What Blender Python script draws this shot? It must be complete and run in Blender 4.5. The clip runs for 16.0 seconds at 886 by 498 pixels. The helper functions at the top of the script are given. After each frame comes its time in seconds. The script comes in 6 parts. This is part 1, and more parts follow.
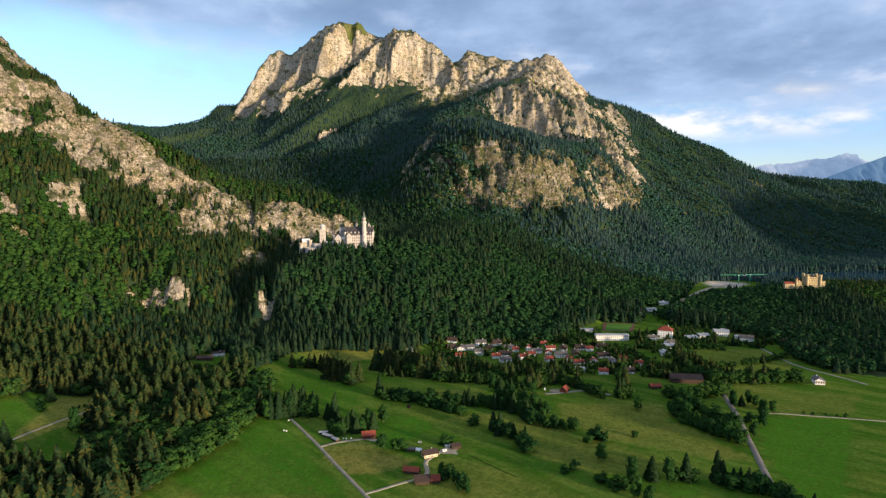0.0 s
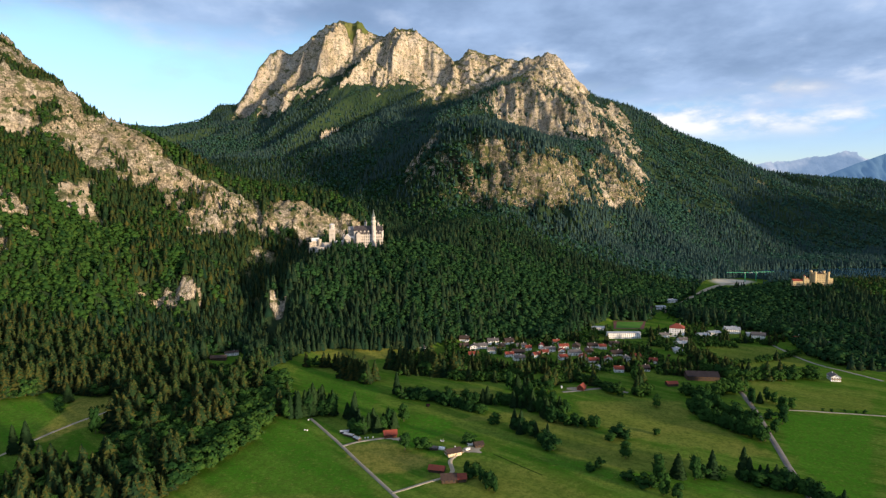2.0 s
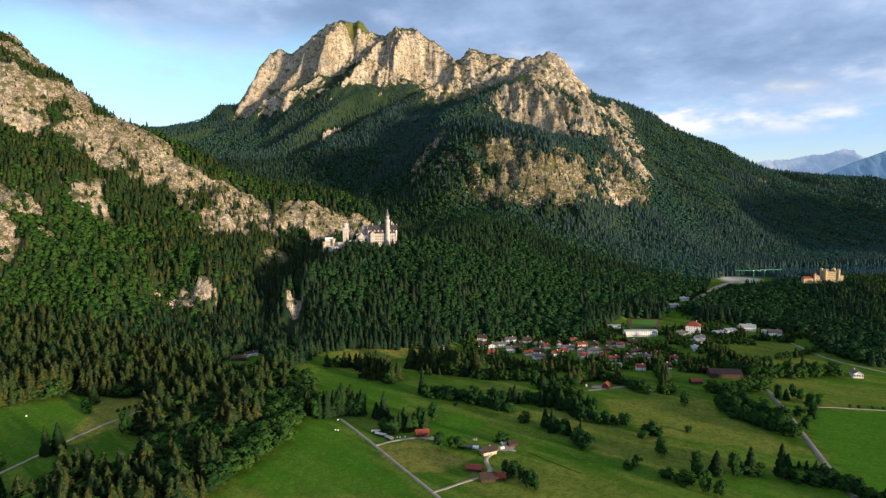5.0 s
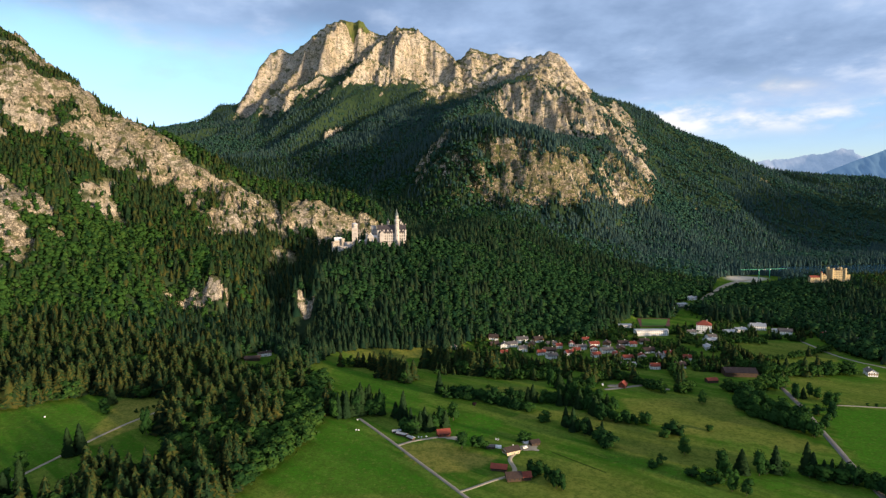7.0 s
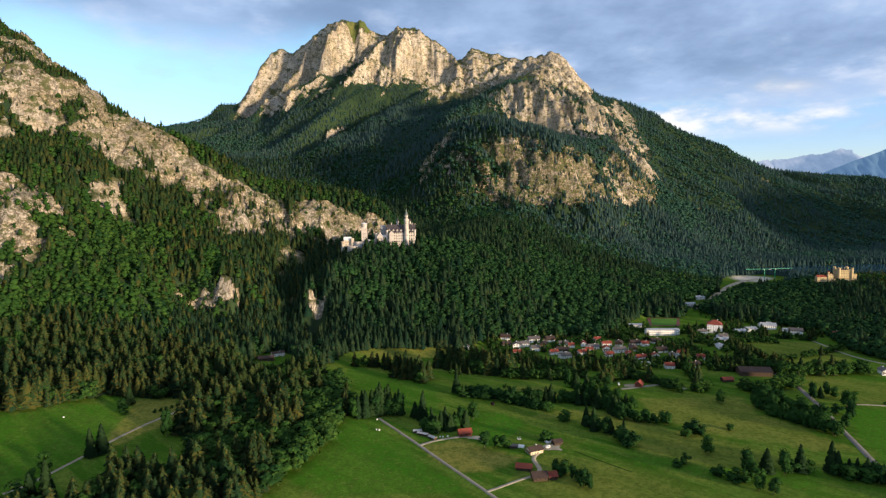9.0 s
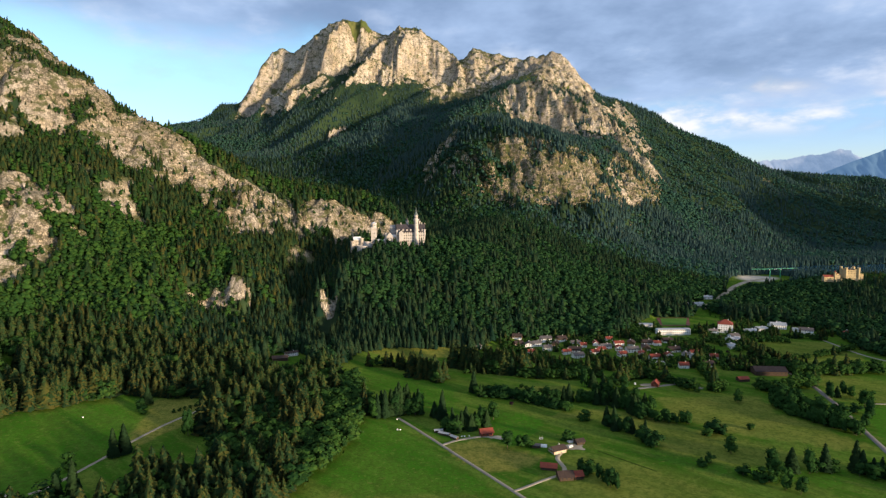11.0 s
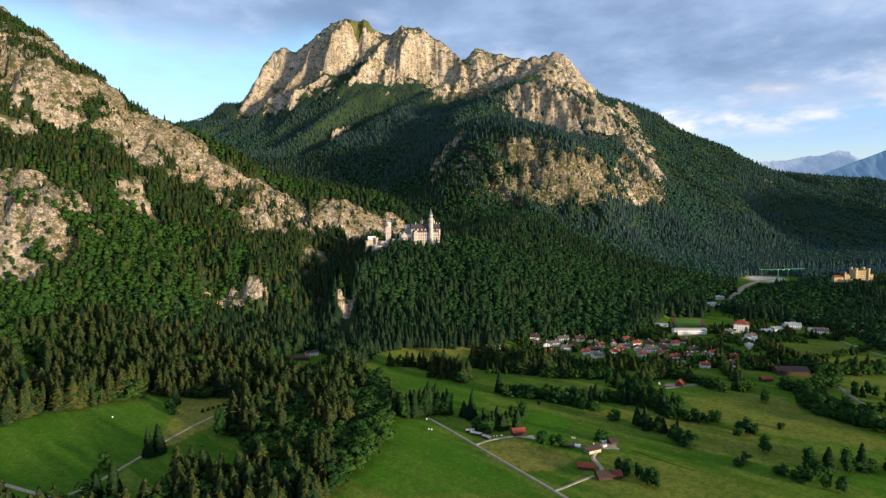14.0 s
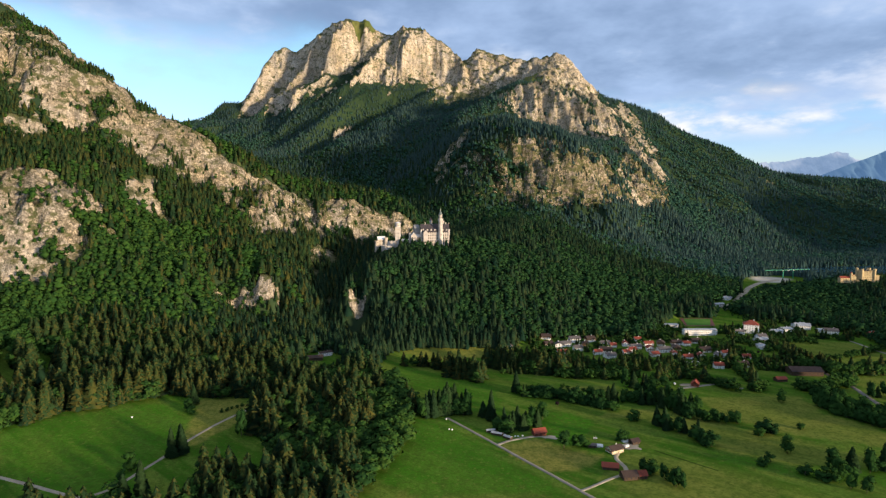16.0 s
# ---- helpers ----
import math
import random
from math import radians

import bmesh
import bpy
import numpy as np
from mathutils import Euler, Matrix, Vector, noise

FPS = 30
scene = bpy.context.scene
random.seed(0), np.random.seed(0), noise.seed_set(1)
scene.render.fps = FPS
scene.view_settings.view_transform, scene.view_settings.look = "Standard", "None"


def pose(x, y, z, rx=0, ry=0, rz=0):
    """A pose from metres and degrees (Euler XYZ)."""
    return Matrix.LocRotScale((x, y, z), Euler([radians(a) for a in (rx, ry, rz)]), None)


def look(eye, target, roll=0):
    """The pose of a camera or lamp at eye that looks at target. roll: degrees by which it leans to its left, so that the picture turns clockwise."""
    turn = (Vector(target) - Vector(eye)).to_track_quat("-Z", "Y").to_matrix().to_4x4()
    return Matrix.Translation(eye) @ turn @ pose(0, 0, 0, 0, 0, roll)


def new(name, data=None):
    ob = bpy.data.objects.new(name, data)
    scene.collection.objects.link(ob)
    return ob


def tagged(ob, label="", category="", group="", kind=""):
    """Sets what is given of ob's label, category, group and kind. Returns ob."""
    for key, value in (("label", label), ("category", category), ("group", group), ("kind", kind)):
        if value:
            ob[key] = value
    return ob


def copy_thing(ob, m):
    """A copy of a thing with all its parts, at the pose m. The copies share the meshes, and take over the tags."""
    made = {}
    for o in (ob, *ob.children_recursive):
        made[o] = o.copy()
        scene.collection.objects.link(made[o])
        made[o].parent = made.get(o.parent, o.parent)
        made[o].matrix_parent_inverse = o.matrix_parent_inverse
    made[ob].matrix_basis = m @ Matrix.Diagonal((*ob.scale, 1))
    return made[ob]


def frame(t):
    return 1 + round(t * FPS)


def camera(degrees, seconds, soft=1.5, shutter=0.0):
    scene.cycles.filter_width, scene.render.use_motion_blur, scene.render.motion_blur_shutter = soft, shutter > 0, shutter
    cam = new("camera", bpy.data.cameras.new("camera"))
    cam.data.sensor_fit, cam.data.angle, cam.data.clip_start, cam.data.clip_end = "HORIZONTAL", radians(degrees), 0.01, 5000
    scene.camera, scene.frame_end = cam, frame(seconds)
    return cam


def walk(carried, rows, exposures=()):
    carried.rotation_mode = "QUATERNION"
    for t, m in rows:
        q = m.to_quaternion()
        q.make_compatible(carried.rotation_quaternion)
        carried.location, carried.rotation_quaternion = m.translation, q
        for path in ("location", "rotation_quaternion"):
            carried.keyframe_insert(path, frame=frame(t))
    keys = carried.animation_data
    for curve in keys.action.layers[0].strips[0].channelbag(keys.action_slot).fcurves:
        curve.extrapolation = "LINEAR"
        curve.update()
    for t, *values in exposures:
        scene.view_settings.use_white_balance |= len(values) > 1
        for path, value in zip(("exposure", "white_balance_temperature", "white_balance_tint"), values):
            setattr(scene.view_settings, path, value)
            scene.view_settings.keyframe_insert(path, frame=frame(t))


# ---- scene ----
cam = camera(72.8, 16.0, soft=1.35)
# seconds, x, y, z, yaw, pitch, roll
PATH = [
    (0.0, 10.58, -0.05, 257.35, 0.264, -4.977, -0.108),
    (1.0, -1.94, 0.61, 256.88, 0.151, -5.026, -0.221),
    (2.0, -14.51, 1.28, 256.45, 0.022, -5.059, -0.321),
    (3.0, -27.12, 1.94, 256.06, -0.118, -5.080, -0.408),
    (4.0, -39.78, 2.60, 255.70, -0.266, -5.092, -0.480),
    (5.0, -52.49, 3.25, 255.38, -0.417, -5.097, -0.536),
    (6.0, -65.25, 3.89, 255.09, -0.571, -5.100, -0.576),
    (7.0, -78.06, 4.54, 254.83, -0.724, -5.100, -0.600),
    (8.0, -90.91, 5.18, 254.59, -0.876, -5.100, -0.608),
    (9.0, -103.79, 5.81, 254.37, -1.026, -5.099, -0.601),
    (10.0, -116.71, 6.44, 254.18, -1.174, -5.100, -0.581),
    (11.0, -129.65, 7.06, 254.00, -1.319, -5.100, -0.548),
    (12.0, -142.60, 7.68, 253.83, -1.463, -5.100, -0.505),
    (13.0, -155.56, 8.30, 253.68, -1.608, -5.098, -0.454),
    (14.0, -168.50, 8.91, 253.53, -1.756, -5.092, -0.398),
    (15.0, -181.41, 9.52, 253.38, -1.909, -5.079, -0.340),
    (16.0, -194.28, 10.12, 253.24, -2.071, -5.056, -0.284),
]
walk(cam, [(t, look((x, y, z), (x - math.sin(radians(a)) * math.cos(radians(p)), y + math.cos(radians(a)) * math.cos(radians(p)), z + math.sin(radians(p))), r))
           for t, x, y, z, a, p, r in PATH])

# ---- light: evening sun behind the viewer's right shoulder, broken cloud ----
SUN_AZIMUTH, SUN_HEIGHT = 37.0, 7.2   # degrees behind the +x axis, degrees above the horizon
sx = math.cos(radians(SUN_AZIMUTH)) * math.cos(radians(SUN_HEIGHT))
sy = -math.sin(radians(SUN_AZIMUTH)) * math.cos(radians(SUN_HEIGHT))
sz = math.sin(radians(SUN_HEIGHT))
sun = new("sun", bpy.data.lights.new("sun", "SUN"))
sun.data.energy, sun.data.angle, sun.data.color = 4.3, radians(5.0), (1.0, 0.755, 0.50)
sun.matrix_world = look((0, 0, 2000), (-sx * 100, -sy * 100, 2000 - sz * 100))

world = bpy.data.worlds.new("evening_sky")
scene.world = world
world.use_nodes = True
wt = world.node_tree
wt.nodes.clear()


def wnode(kind, **props):
    n = wt.nodes.new(kind)
    for k, v in props.items():
        n.inputs[k].default_value = v
    return n


def wmath(op, a, b=None, c=None):
    n = wt.nodes.new("ShaderNodeMath")
    n.operation = op
    for i, v in enumerate((a, b, c)):
        if v is None:
            continue
        if isinstance(v, (int, float)):
            n.inputs[i].default_value = v
        else:
            wt.links.new(v, n.inputs[i])
    return n.outputs[0]


sky = wt.nodes.new("ShaderNodeTexSky")
sky.sky_type, sky.sun_disc = "NISHITA", False
sky.sun_elevation = radians(SUN_HEIGHT)
sky.sun_rotation = radians(90 + SUN_AZIMUTH)
sky.altitude, sky.air_density, sky.dust_density, sky.ozone_density = 900, 1.0, 0.3, 1.0
wcoord = wt.nodes.new("ShaderNodeTexCoord")
wsep = wt.nodes.new("ShaderNodeSeparateXYZ")
wt.links.new(wcoord.outputs["Generated"], wsep.inputs[0])
dx, dy, dz = wsep.outputs
# a flat cloud deck seen in perspective
up = wmath("ADD", wmath("MAXIMUM", dz, 0.0), 0.20)
wcomb = wt.nodes.new("ShaderNodeCombineXYZ")
wt.links.new(wmath("DIVIDE", dx, up), wcomb.inputs[0])
wt.links.new(wmath("DIVIDE", dy, up), wcomb.inputs[1])


def wnoise(scale, detail, rough, w):
    n = wt.nodes.new("ShaderNodeTexNoise")
    n.noise_dimensions = "4D"
    wt.links.new(wcomb.outputs[0], n.inputs["Vector"])
    n.inputs["W"].default_value, n.inputs["Scale"].default_value = w, scale
    n.inputs["Detail"].default_value, n.inputs["Roughness"].default_value = detail, rough
    return n.outputs[0]


def wramp(value, lo, hi):
    n = wt.nodes.new("ShaderNodeMapRange")
    n.interpolation_type = "SMOOTHSTEP"
    wt.links.new(value, n.inputs[0])
    n.inputs[1].default_value, n.inputs[2].default_value = lo, hi
    return n.outputs[0]


big = wnoise(1.0, 6.0, 0.55, 3.1)
fine = wnoise(2.9, 7.0, 0.56, 7.7)
# a closed deck overhead that ends lower down to the west; sunlit cumulus under its edge
edge = wmath("SUBTRACT", 0.245, wmath("MULTIPLY", wramp(dx, -0.30, 0.28), 0.105))
ragged = wmath("ADD", wmath("MULTIPLY", wmath("SUBTRACT", big, 0.5), 0.16), wmath("MULTIPLY", wmath("SUBTRACT", fine, 0.5), 0.10))
deck = wramp(wmath("ADD", wmath("SUBTRACT", dz, edge), ragged), -0.030, 0.030)
body = wramp(wmath("ADD", wmath("MULTIPLY", fine, 0.45), wmath("MULTIPLY", big, 0.55)), 0.38, 0.60)
# the second term lights clouds high overhead, out of view, as fill
glow = wmath("ADD", wmath("MULTIPLY", wramp(dz, 0.40, 0.10), 0.65), wramp(dz, 0.46, 0.75))
lit = wmath("MULTIPLY", wramp(wmath("ADD", wmath("MULTIPLY", fine, 0.6), wmath("MULTIPLY", wnoise(1.1, 5.0, 0.55, 12.3), 0.4)), 0.49, 0.65), glow)
wtall = wt.nodes.new("ShaderNodeCombineXYZ")
wt.links.new(dx, wtall.inputs[0])
wt.links.new(dy, wtall.inputs[1])
wt.links.new(wmath("MULTIPLY", dz, 2.6), wtall.inputs[2])
puffs = wt.nodes.new("ShaderNodeTexNoise")
wt.links.new(wtall.outputs[0], puffs.inputs["Vector"])
puffs.inputs["Scale"].default_value, puffs.inputs["Detail"].default_value, puffs.inputs["Roughness"].default_value = 6.5, 7.0, 0.55
heap = wmath("MULTIPLY", wramp(puffs.outputs[0], 0.33, 0.54), wmath("MULTIPLY", wramp(dz, 0.065, 0.105), wmath("MULTIPLY", wramp(dz, 0.21, 0.15), wramp(dx, 0.05, 0.26))))
wisp = wmath("MULTIPLY", wramp(wmath("ADD", wmath("MULTIPLY", big, 0.4), wmath("MULTIPLY", puffs.outputs[0], 0.6)), 0.50, 0.66), 0.40)
mask = wmath("MAXIMUM", deck, wmath("MAXIMUM", heap, wisp))
# unseen upper clouds brightened further, added as fill light for the valley
lit = wmath("ADD", lit, wmath("MULTIPLY", wramp(dz, 0.42, 0.70), 0.30))
lit = wmath("MINIMUM", wmath("ADD", lit, wmath("MULTIPLY", wmath("MAXIMUM", heap, wmath("MULTIPLY", wisp, 0.8)), wmath("SUBTRACT", 1.0, deck))), 1.0)
shade = wt.nodes.new("ShaderNodeMix")
shade.data_type = "RGBA"
wt.links.new(body, shade.inputs[0])
shade.inputs[6].default_value = (1.16, 1.64, 2.60, 1)
shade.inputs[7].default_value = (2.25, 2.95, 4.25, 1)
cloud = wt.nodes.new("ShaderNodeMix")
cloud.data_type = "RGBA"
wt.links.new(lit, cloud.inputs[0])
wt.links.new(shade.outputs[2], cloud.inputs[6])
cloud.inputs[7].default_value = (5.5, 5.3, 5.2, 1)
both = wt.nodes.new("ShaderNodeMix")
both.data_type = "RGBA"
wt.links.new(wmath("MULTIPLY", mask, 0.92), both.inputs[0])
tone = wt.nodes.new("ShaderNodeMix")
tone.data_type, tone.blend_type = "RGBA", "MULTIPLY"
tone.inputs[0].default_value = 1.0
wt.links.new(sky.outputs[0], tone.inputs[6])
hue = wt.nodes.new("ShaderNodeMix")
hue.data_type = "RGBA"
wt.links.new(wramp(dz, 0.06, 0.22), hue.inputs[0])
hue.inputs[6].default_value = (0.86, 1.02, 1.70, 1)
hue.inputs[7].default_value = (1.08, 1.27, 1.46, 1)
wt.links.new(hue.outputs[2], tone.inputs[7])
wt.links.new(tone.outputs[2], both.inputs[6])
wt.links.new(cloud.outputs[2], both.inputs[7])
back = wnode("ShaderNodeBackground", Strength=0.094)
wt.links.new(both.outputs[2], back.inputs[0])
wout = wt.nodes.new("ShaderNodeOutputWorld")
wt.links.new(back.outputs[0], wout.inputs[0])
scene.view_settings.exposure = 1.12
scene.view_settings.use_white_balance = True
scene.view_settings.white_balance_temperature = 6300

# ---- materials ----
class Mat:
    """A node material written line by line."""

    def __init__(self, name, rough=0.85, spec=0.2, metal=0.0):
        self.m = bpy.data.materials.new(name)
        self.m.use_nodes = True
        self.t = self.m.node_tree
        self.b = self.t.nodes["Principled BSDF"]
        self.b.inputs["Roughness"].default_value = rough
        self.b.inputs["Metallic"].default_value = metal
        self.b.inputs["Specular IOR Level"].default_value = spec
        self.coord = self.t.nodes.new("ShaderNodeTexCoord")
        self.geo = self.t.nodes.new("ShaderNodeNewGeometry")

    def put(self, socket, value):
        if hasattr(value, "is_linked"):
            self.t.links.new(value, socket)
        elif isinstance(value, tuple) and len(value) == 3 and socket.type == "RGBA":
            socket.default_value = (*value, 1)
        else:
            socket.default_value = value

    def noise(self, scale, detail=4.0, rough=0.55, stretch=None, world=True):
        n = self.t.nodes.new("ShaderNodeTexNoise")
        n.inputs["Scale"].default_value, n.inputs["Detail"].default_value, n.inputs["Roughness"].default_value = scale, detail, rough
        src = self.geo.outputs["Position"] if world else self.coord.outputs["Object"]
        if stretch:
            mp = self.t.nodes.new("ShaderNodeMapping")
            mp.inputs["Scale"].default_value = stretch[:3]
            if len(stretch) > 3:
                mp.vector_type = "TEXTURE"
                mp.inputs["Scale"].default_value = [1 / v for v in stretch[:3]]
                mp.inputs["Rotation"].default_value = (0, 0, radians(stretch[3]))
            self.t.links.new(src, mp.inputs[0])
            src = mp.outputs[0]
        self.t.links.new(src, n.inputs["Vector"])
        return n.outputs[0]

    def attr(self, name):
        n = self.t.nodes.new("ShaderNodeAttribute")
        n.attribute_name = name
        return n.outputs["Fac"]

    def random(self):
        return self.t.nodes.new("ShaderNodeObjectInfo").outputs["Random"]

    def island(self):
        return self.geo.outputs["Random Per Island"]

    def ramp(self, value, lo, hi, a=0.0, b=1.0):
        n = self.t.nodes.new("ShaderNodeMapRange")
        n.interpolation_type = "SMOOTHSTEP"
        self.put(n.inputs[0], value)
        for i, v in zip((1, 2, 3, 4), (lo, hi, a, b)):
            n.inputs[i].default_value = v
        return n.outputs[0]

    def math(self, op, a, b=0.0):
        n = self.t.nodes.new("ShaderNodeMath")
        n.operation = op
        self.put(n.inputs[0], a)
        self.put(n.inputs[1], b)
        return n.outputs[0]

    def mix(self, f, a, b, how="MIX"):
        n = self.t.nodes.new("ShaderNodeMix")
        n.data_type, n.blend_type = "RGBA", how
        self.put(n.inputs[0], f)
        self.put(n.inputs[6], a)
        self.put(n.inputs[7], b)
        return n.outputs[2]

    def colour(self, value):
        self.put(self.b.inputs["Base Color"], value)
        return self

    def bump(self, height, strength=0.4, distance=0.1):
        n = self.t.nodes.new("ShaderNodeBump")
        n.inputs["Strength"].default_value, n.inputs["Distance"].default_value = strength, distance
        self.put(n.inputs["Height"], height)
        self.t.links.new(n.outputs[0], self.b.inputs["Normal"])
        return self


def simple(name, a, b, scale=2.0, rough=0.8, spec=0.3, metal=0.0, bump=0.0, var=0.0, stretch=None):
    """A surface that drifts between two colours, with finer grain over it."""
    m = Mat(name, rough, spec, metal)
    coarse = m.ramp(m.noise(scale, 3.0, 0.5, stretch, False), 0.3, 0.7)
    grain = m.noise(scale * 9, 3.0, 0.6, stretch, False)
    c = m.mix(coarse, a, b)
    c = m.mix(m.ramp(grain, 0.2, 0.9, 0.0, 0.35), c, tuple(v * 0.55 for v in a))
    if var:
        c = m.mix(m.math("MULTIPLY", m.random(), var), c, tuple(min(1, v * 1.5) for v in b))
    m.colour(c)
    if bump:
        m.bump(grain, bump, 0.05)
    return m.m


# the ground: meadow, forest floor and limestone, by the masks of the ground sheet
g = Mat("ground", 1.0, 0.0)
g_wide = g.ramp(g.noise(0.006, 3.0, 0.5), 0.35, 0.65)
g_mow = g.ramp(g.noise(0.05, 6.0, 0.62, (1.0, 0.14, 1.0, 50)), 0.45, 0.58)
g_tuft = g.noise(0.16, 7.0, 0.72)
meadow = g.mix(g_wide, (0.030, 0.098, 0.008), (0.044, 0.114, 0.010))
meadow = g.mix(g.math("MULTIPLY", g_mow, 0.75), meadow, (0.108, 0.167, 0.026))
meadow = g.mix(g.ramp(g.noise(0.035, 7.0, 0.7, (1.0, 0.5, 1.0, 50)), 0.50, 0.66, 0.0, 0.55), meadow, (0.104, 0.144, 0.023))
meadow = g.mix(g.ramp(g.noise(0.028, 6.0, 0.66, (1.0, 0.22, 1.0, 50)), 0.50, 0.62, 0.0, 0.42), meadow, (0.142, 0.170, 0.028))
meadow = g.mix(g.ramp(g.noise(0.019, 5.0, 0.6, (1.0, 0.3, 1.0, 50)), 0.54, 0.66, 0.0, 0.5), meadow, (0.024, 0.072, 0.006))
meadow = g.mix(g.attr("dry"), meadow, (0.205, 0.188, 0.044))
meadow = g.mix(g.attr("lush"), meadow, (0.042, 0.137, 0.010))
meadow = g.mix(g.ramp(g_tuft, 0.42, 0.66, 0.0, 0.62), meadow, (0.044, 0.074, 0.012))
meadow = g.mix(g.ramp(g.noise(0.42, 6.0, 0.72), 0.46, 0.62, 0.0, 0.5), meadow, (0.034, 0.066, 0.008))
meadow = g.mix(g.ramp(g.noise(0.23, 5.0, 0.7), 0.55, 0.68, 0.0, 0.4), meadow, (0.160, 0.178, 0.036))
floor_c = g.mix(g.ramp(g.noise(0.02), 0.35, 0.65), (0.018, 0.034, 0.018), (0.030, 0.050, 0.022))
c = g.mix(g.ramp(g.math("ADD", g.attr("wood"), g.math("MULTIPLY", g.math("SUBTRACT", g_tuft, 0.5), 0.5)), 0.35, 0.65), meadow, floor_c)
grass_hi = g.mix(g.ramp(g.noise(0.015), 0.3, 0.7), (0.075, 0.098, 0.028), (0.130, 0.130, 0.045))
c = g.mix(g.ramp(g.math("ADD", g.attr("alpine"), g.math("MULTIPLY", g.math("SUBTRACT", g.noise(0.07, 7.0, 0.7), 0.5), 1.5)), 0.38, 0.68, 0.0, 0.9), c, grass_hi)
r_band = g.ramp(g.noise(0.012, 6.0, 0.62, (1.0, 1.0, 0.6)), 0.38, 0.62)
r_fine = g.noise(0.06, 8.0, 0.74, (1.0, 1.0, 0.7))


def cracks_of(scale, thin, stretch):
    n = g.noise(scale, 6.0, 0.62, stretch)
    return g.ramp(g.math("ABSOLUTE", g.math("SUBTRACT", n, 0.5)), 0.0, thin, 1.0, 0.0)


rock = g.mix(r_band, (0.375, 0.330, 0.268), (0.625, 0.560, 0.470))
rock = g.mix(g.math("MULTIPLY", g.ramp(g.attr("ochre"), 0.0, 0.35, 0.4, 0.8), g.ramp(g.noise(0.02, 5.0, 0.62), 0.40, 0.60, 0.0, 0.80)), rock, (0.640, 0.490, 0.265))
rock = g.mix(g.math("MULTIPLY", g.attr("ochre"), 0.85), rock, g.mix(r_band, (0.175, 0.142, 0.100), (0.350, 0.292, 0.212)))
rock = g.mix(g.ramp(r_fine, 0.54, 0.64, 0.0, 0.22), rock, (0.190, 0.165, 0.120))
worn = g.ramp(g.attr("ochre"), 0.0, 0.20, 0.38, 0.9)
rock = g.mix(g.math("MULTIPLY", cracks_of(0.022, 0.034, (1.0, 1.0, 0.30)), 0.50), rock, (0.050, 0.046, 0.034))
rock = g.mix(g.math("MULTIPLY", cracks_of(0.05, 0.040, (0.8, 0.8, 1.3)), worn), rock, (0.070, 0.066, 0.044))
rock = g.mix(g.math("MULTIPLY", cracks_of(0.11, 0.055, (1.0, 1.0, 0.8)), worn), rock, (0.080, 0.072, 0.050))
streak = g.ramp(g.noise(0.09, 5.0, 0.65, (1.0, 1.0, 0.16)), 0.52, 0.70, 0.0, 0.26)
rock = g.mix(streak, rock, (0.115, 0.095, 0.070))
rock = g.mix(g.math("MULTIPLY", cracks_of(0.26, 0.06, (1.0, 1.0, 0.7)), g.math("MULTIPLY", worn, 0.8)), rock, (0.090, 0.078, 0.055))
tufts = g.ramp(g.math("ADD", g.noise(0.045, 8.0, 0.74, (1.0, 1.0, 1.7)), g.math("ADD", g.math("MULTIPLY", g.ramp(g.attr("ochre"), 0.0, 0.2), 0.026), g.math("MULTIPLY", g.ramp(g.attr("ochre"), 0.22, 0.5), 0.022))), 0.54, 0.575, 0.0, 0.92)
rock = g.mix(g.math("MULTIPLY", tufts, g.ramp(g.attr("rock"), 1.7, 0.8)), rock, g.mix(0.35, grass_hi, (0.034, 0.050, 0.022)))
up_z = g.t.nodes.new("ShaderNodeSeparateXYZ")
g.t.links.new(g.geo.outputs["Normal"], up_z.inputs[0])
flat = g.ramp(g.math("ADD", up_z.outputs[2], g.math("MULTIPLY", g.math("SUBTRACT", g.noise(0.035, 6.0, 0.68), 0.5), 0.9)), 0.52, 0.72, 0.0, 0.85)
flat = g.math("MULTIPLY", flat, g.ramp(g.attr("bare"), 0.0, 1.0, 1.0, 0.25))
rock = g.mix(flat, rock, g.mix(g.ramp(g.noise(0.03, 4.0, 0.6), 0.4, 0.6), g.mix(g.attr("ochre"), (0.034, 0.052, 0.017), (0.070, 0.066, 0.022)), g.mix(g.attr("ochre"), (0.080, 0.092, 0.030), (0.150, 0.128, 0.044))))
rock_f = g.ramp(g.math("ADD", g.attr("rock"), g.math("MULTIPLY", g.math("SUBTRACT", g.noise(0.05, 7.0, 0.72), 0.5), 1.2)), 0.38, 0.50)
c = g.mix(rock_f, c, rock)
c = g.mix(g.attr("gravel"), c, (0.40, 0.37, 0.31))
g.colour(c)
fine_relief = g.math("MULTIPLY", g.noise(0.24, 6.0, 0.7, (1.0, 1.0, 0.6)), g.math("MULTIPLY", rock_f, 1.3))
relief = g.math("ADD", g.math("MULTIPLY", r_fine, g.math("MULTIPLY", rock_f, 3.6)), g.math("MULTIPLY", g_tuft, 0.10))
g.bump(g.math("ADD", relief, fine_relief), 1.0, 3.2)
GROUND = g.m


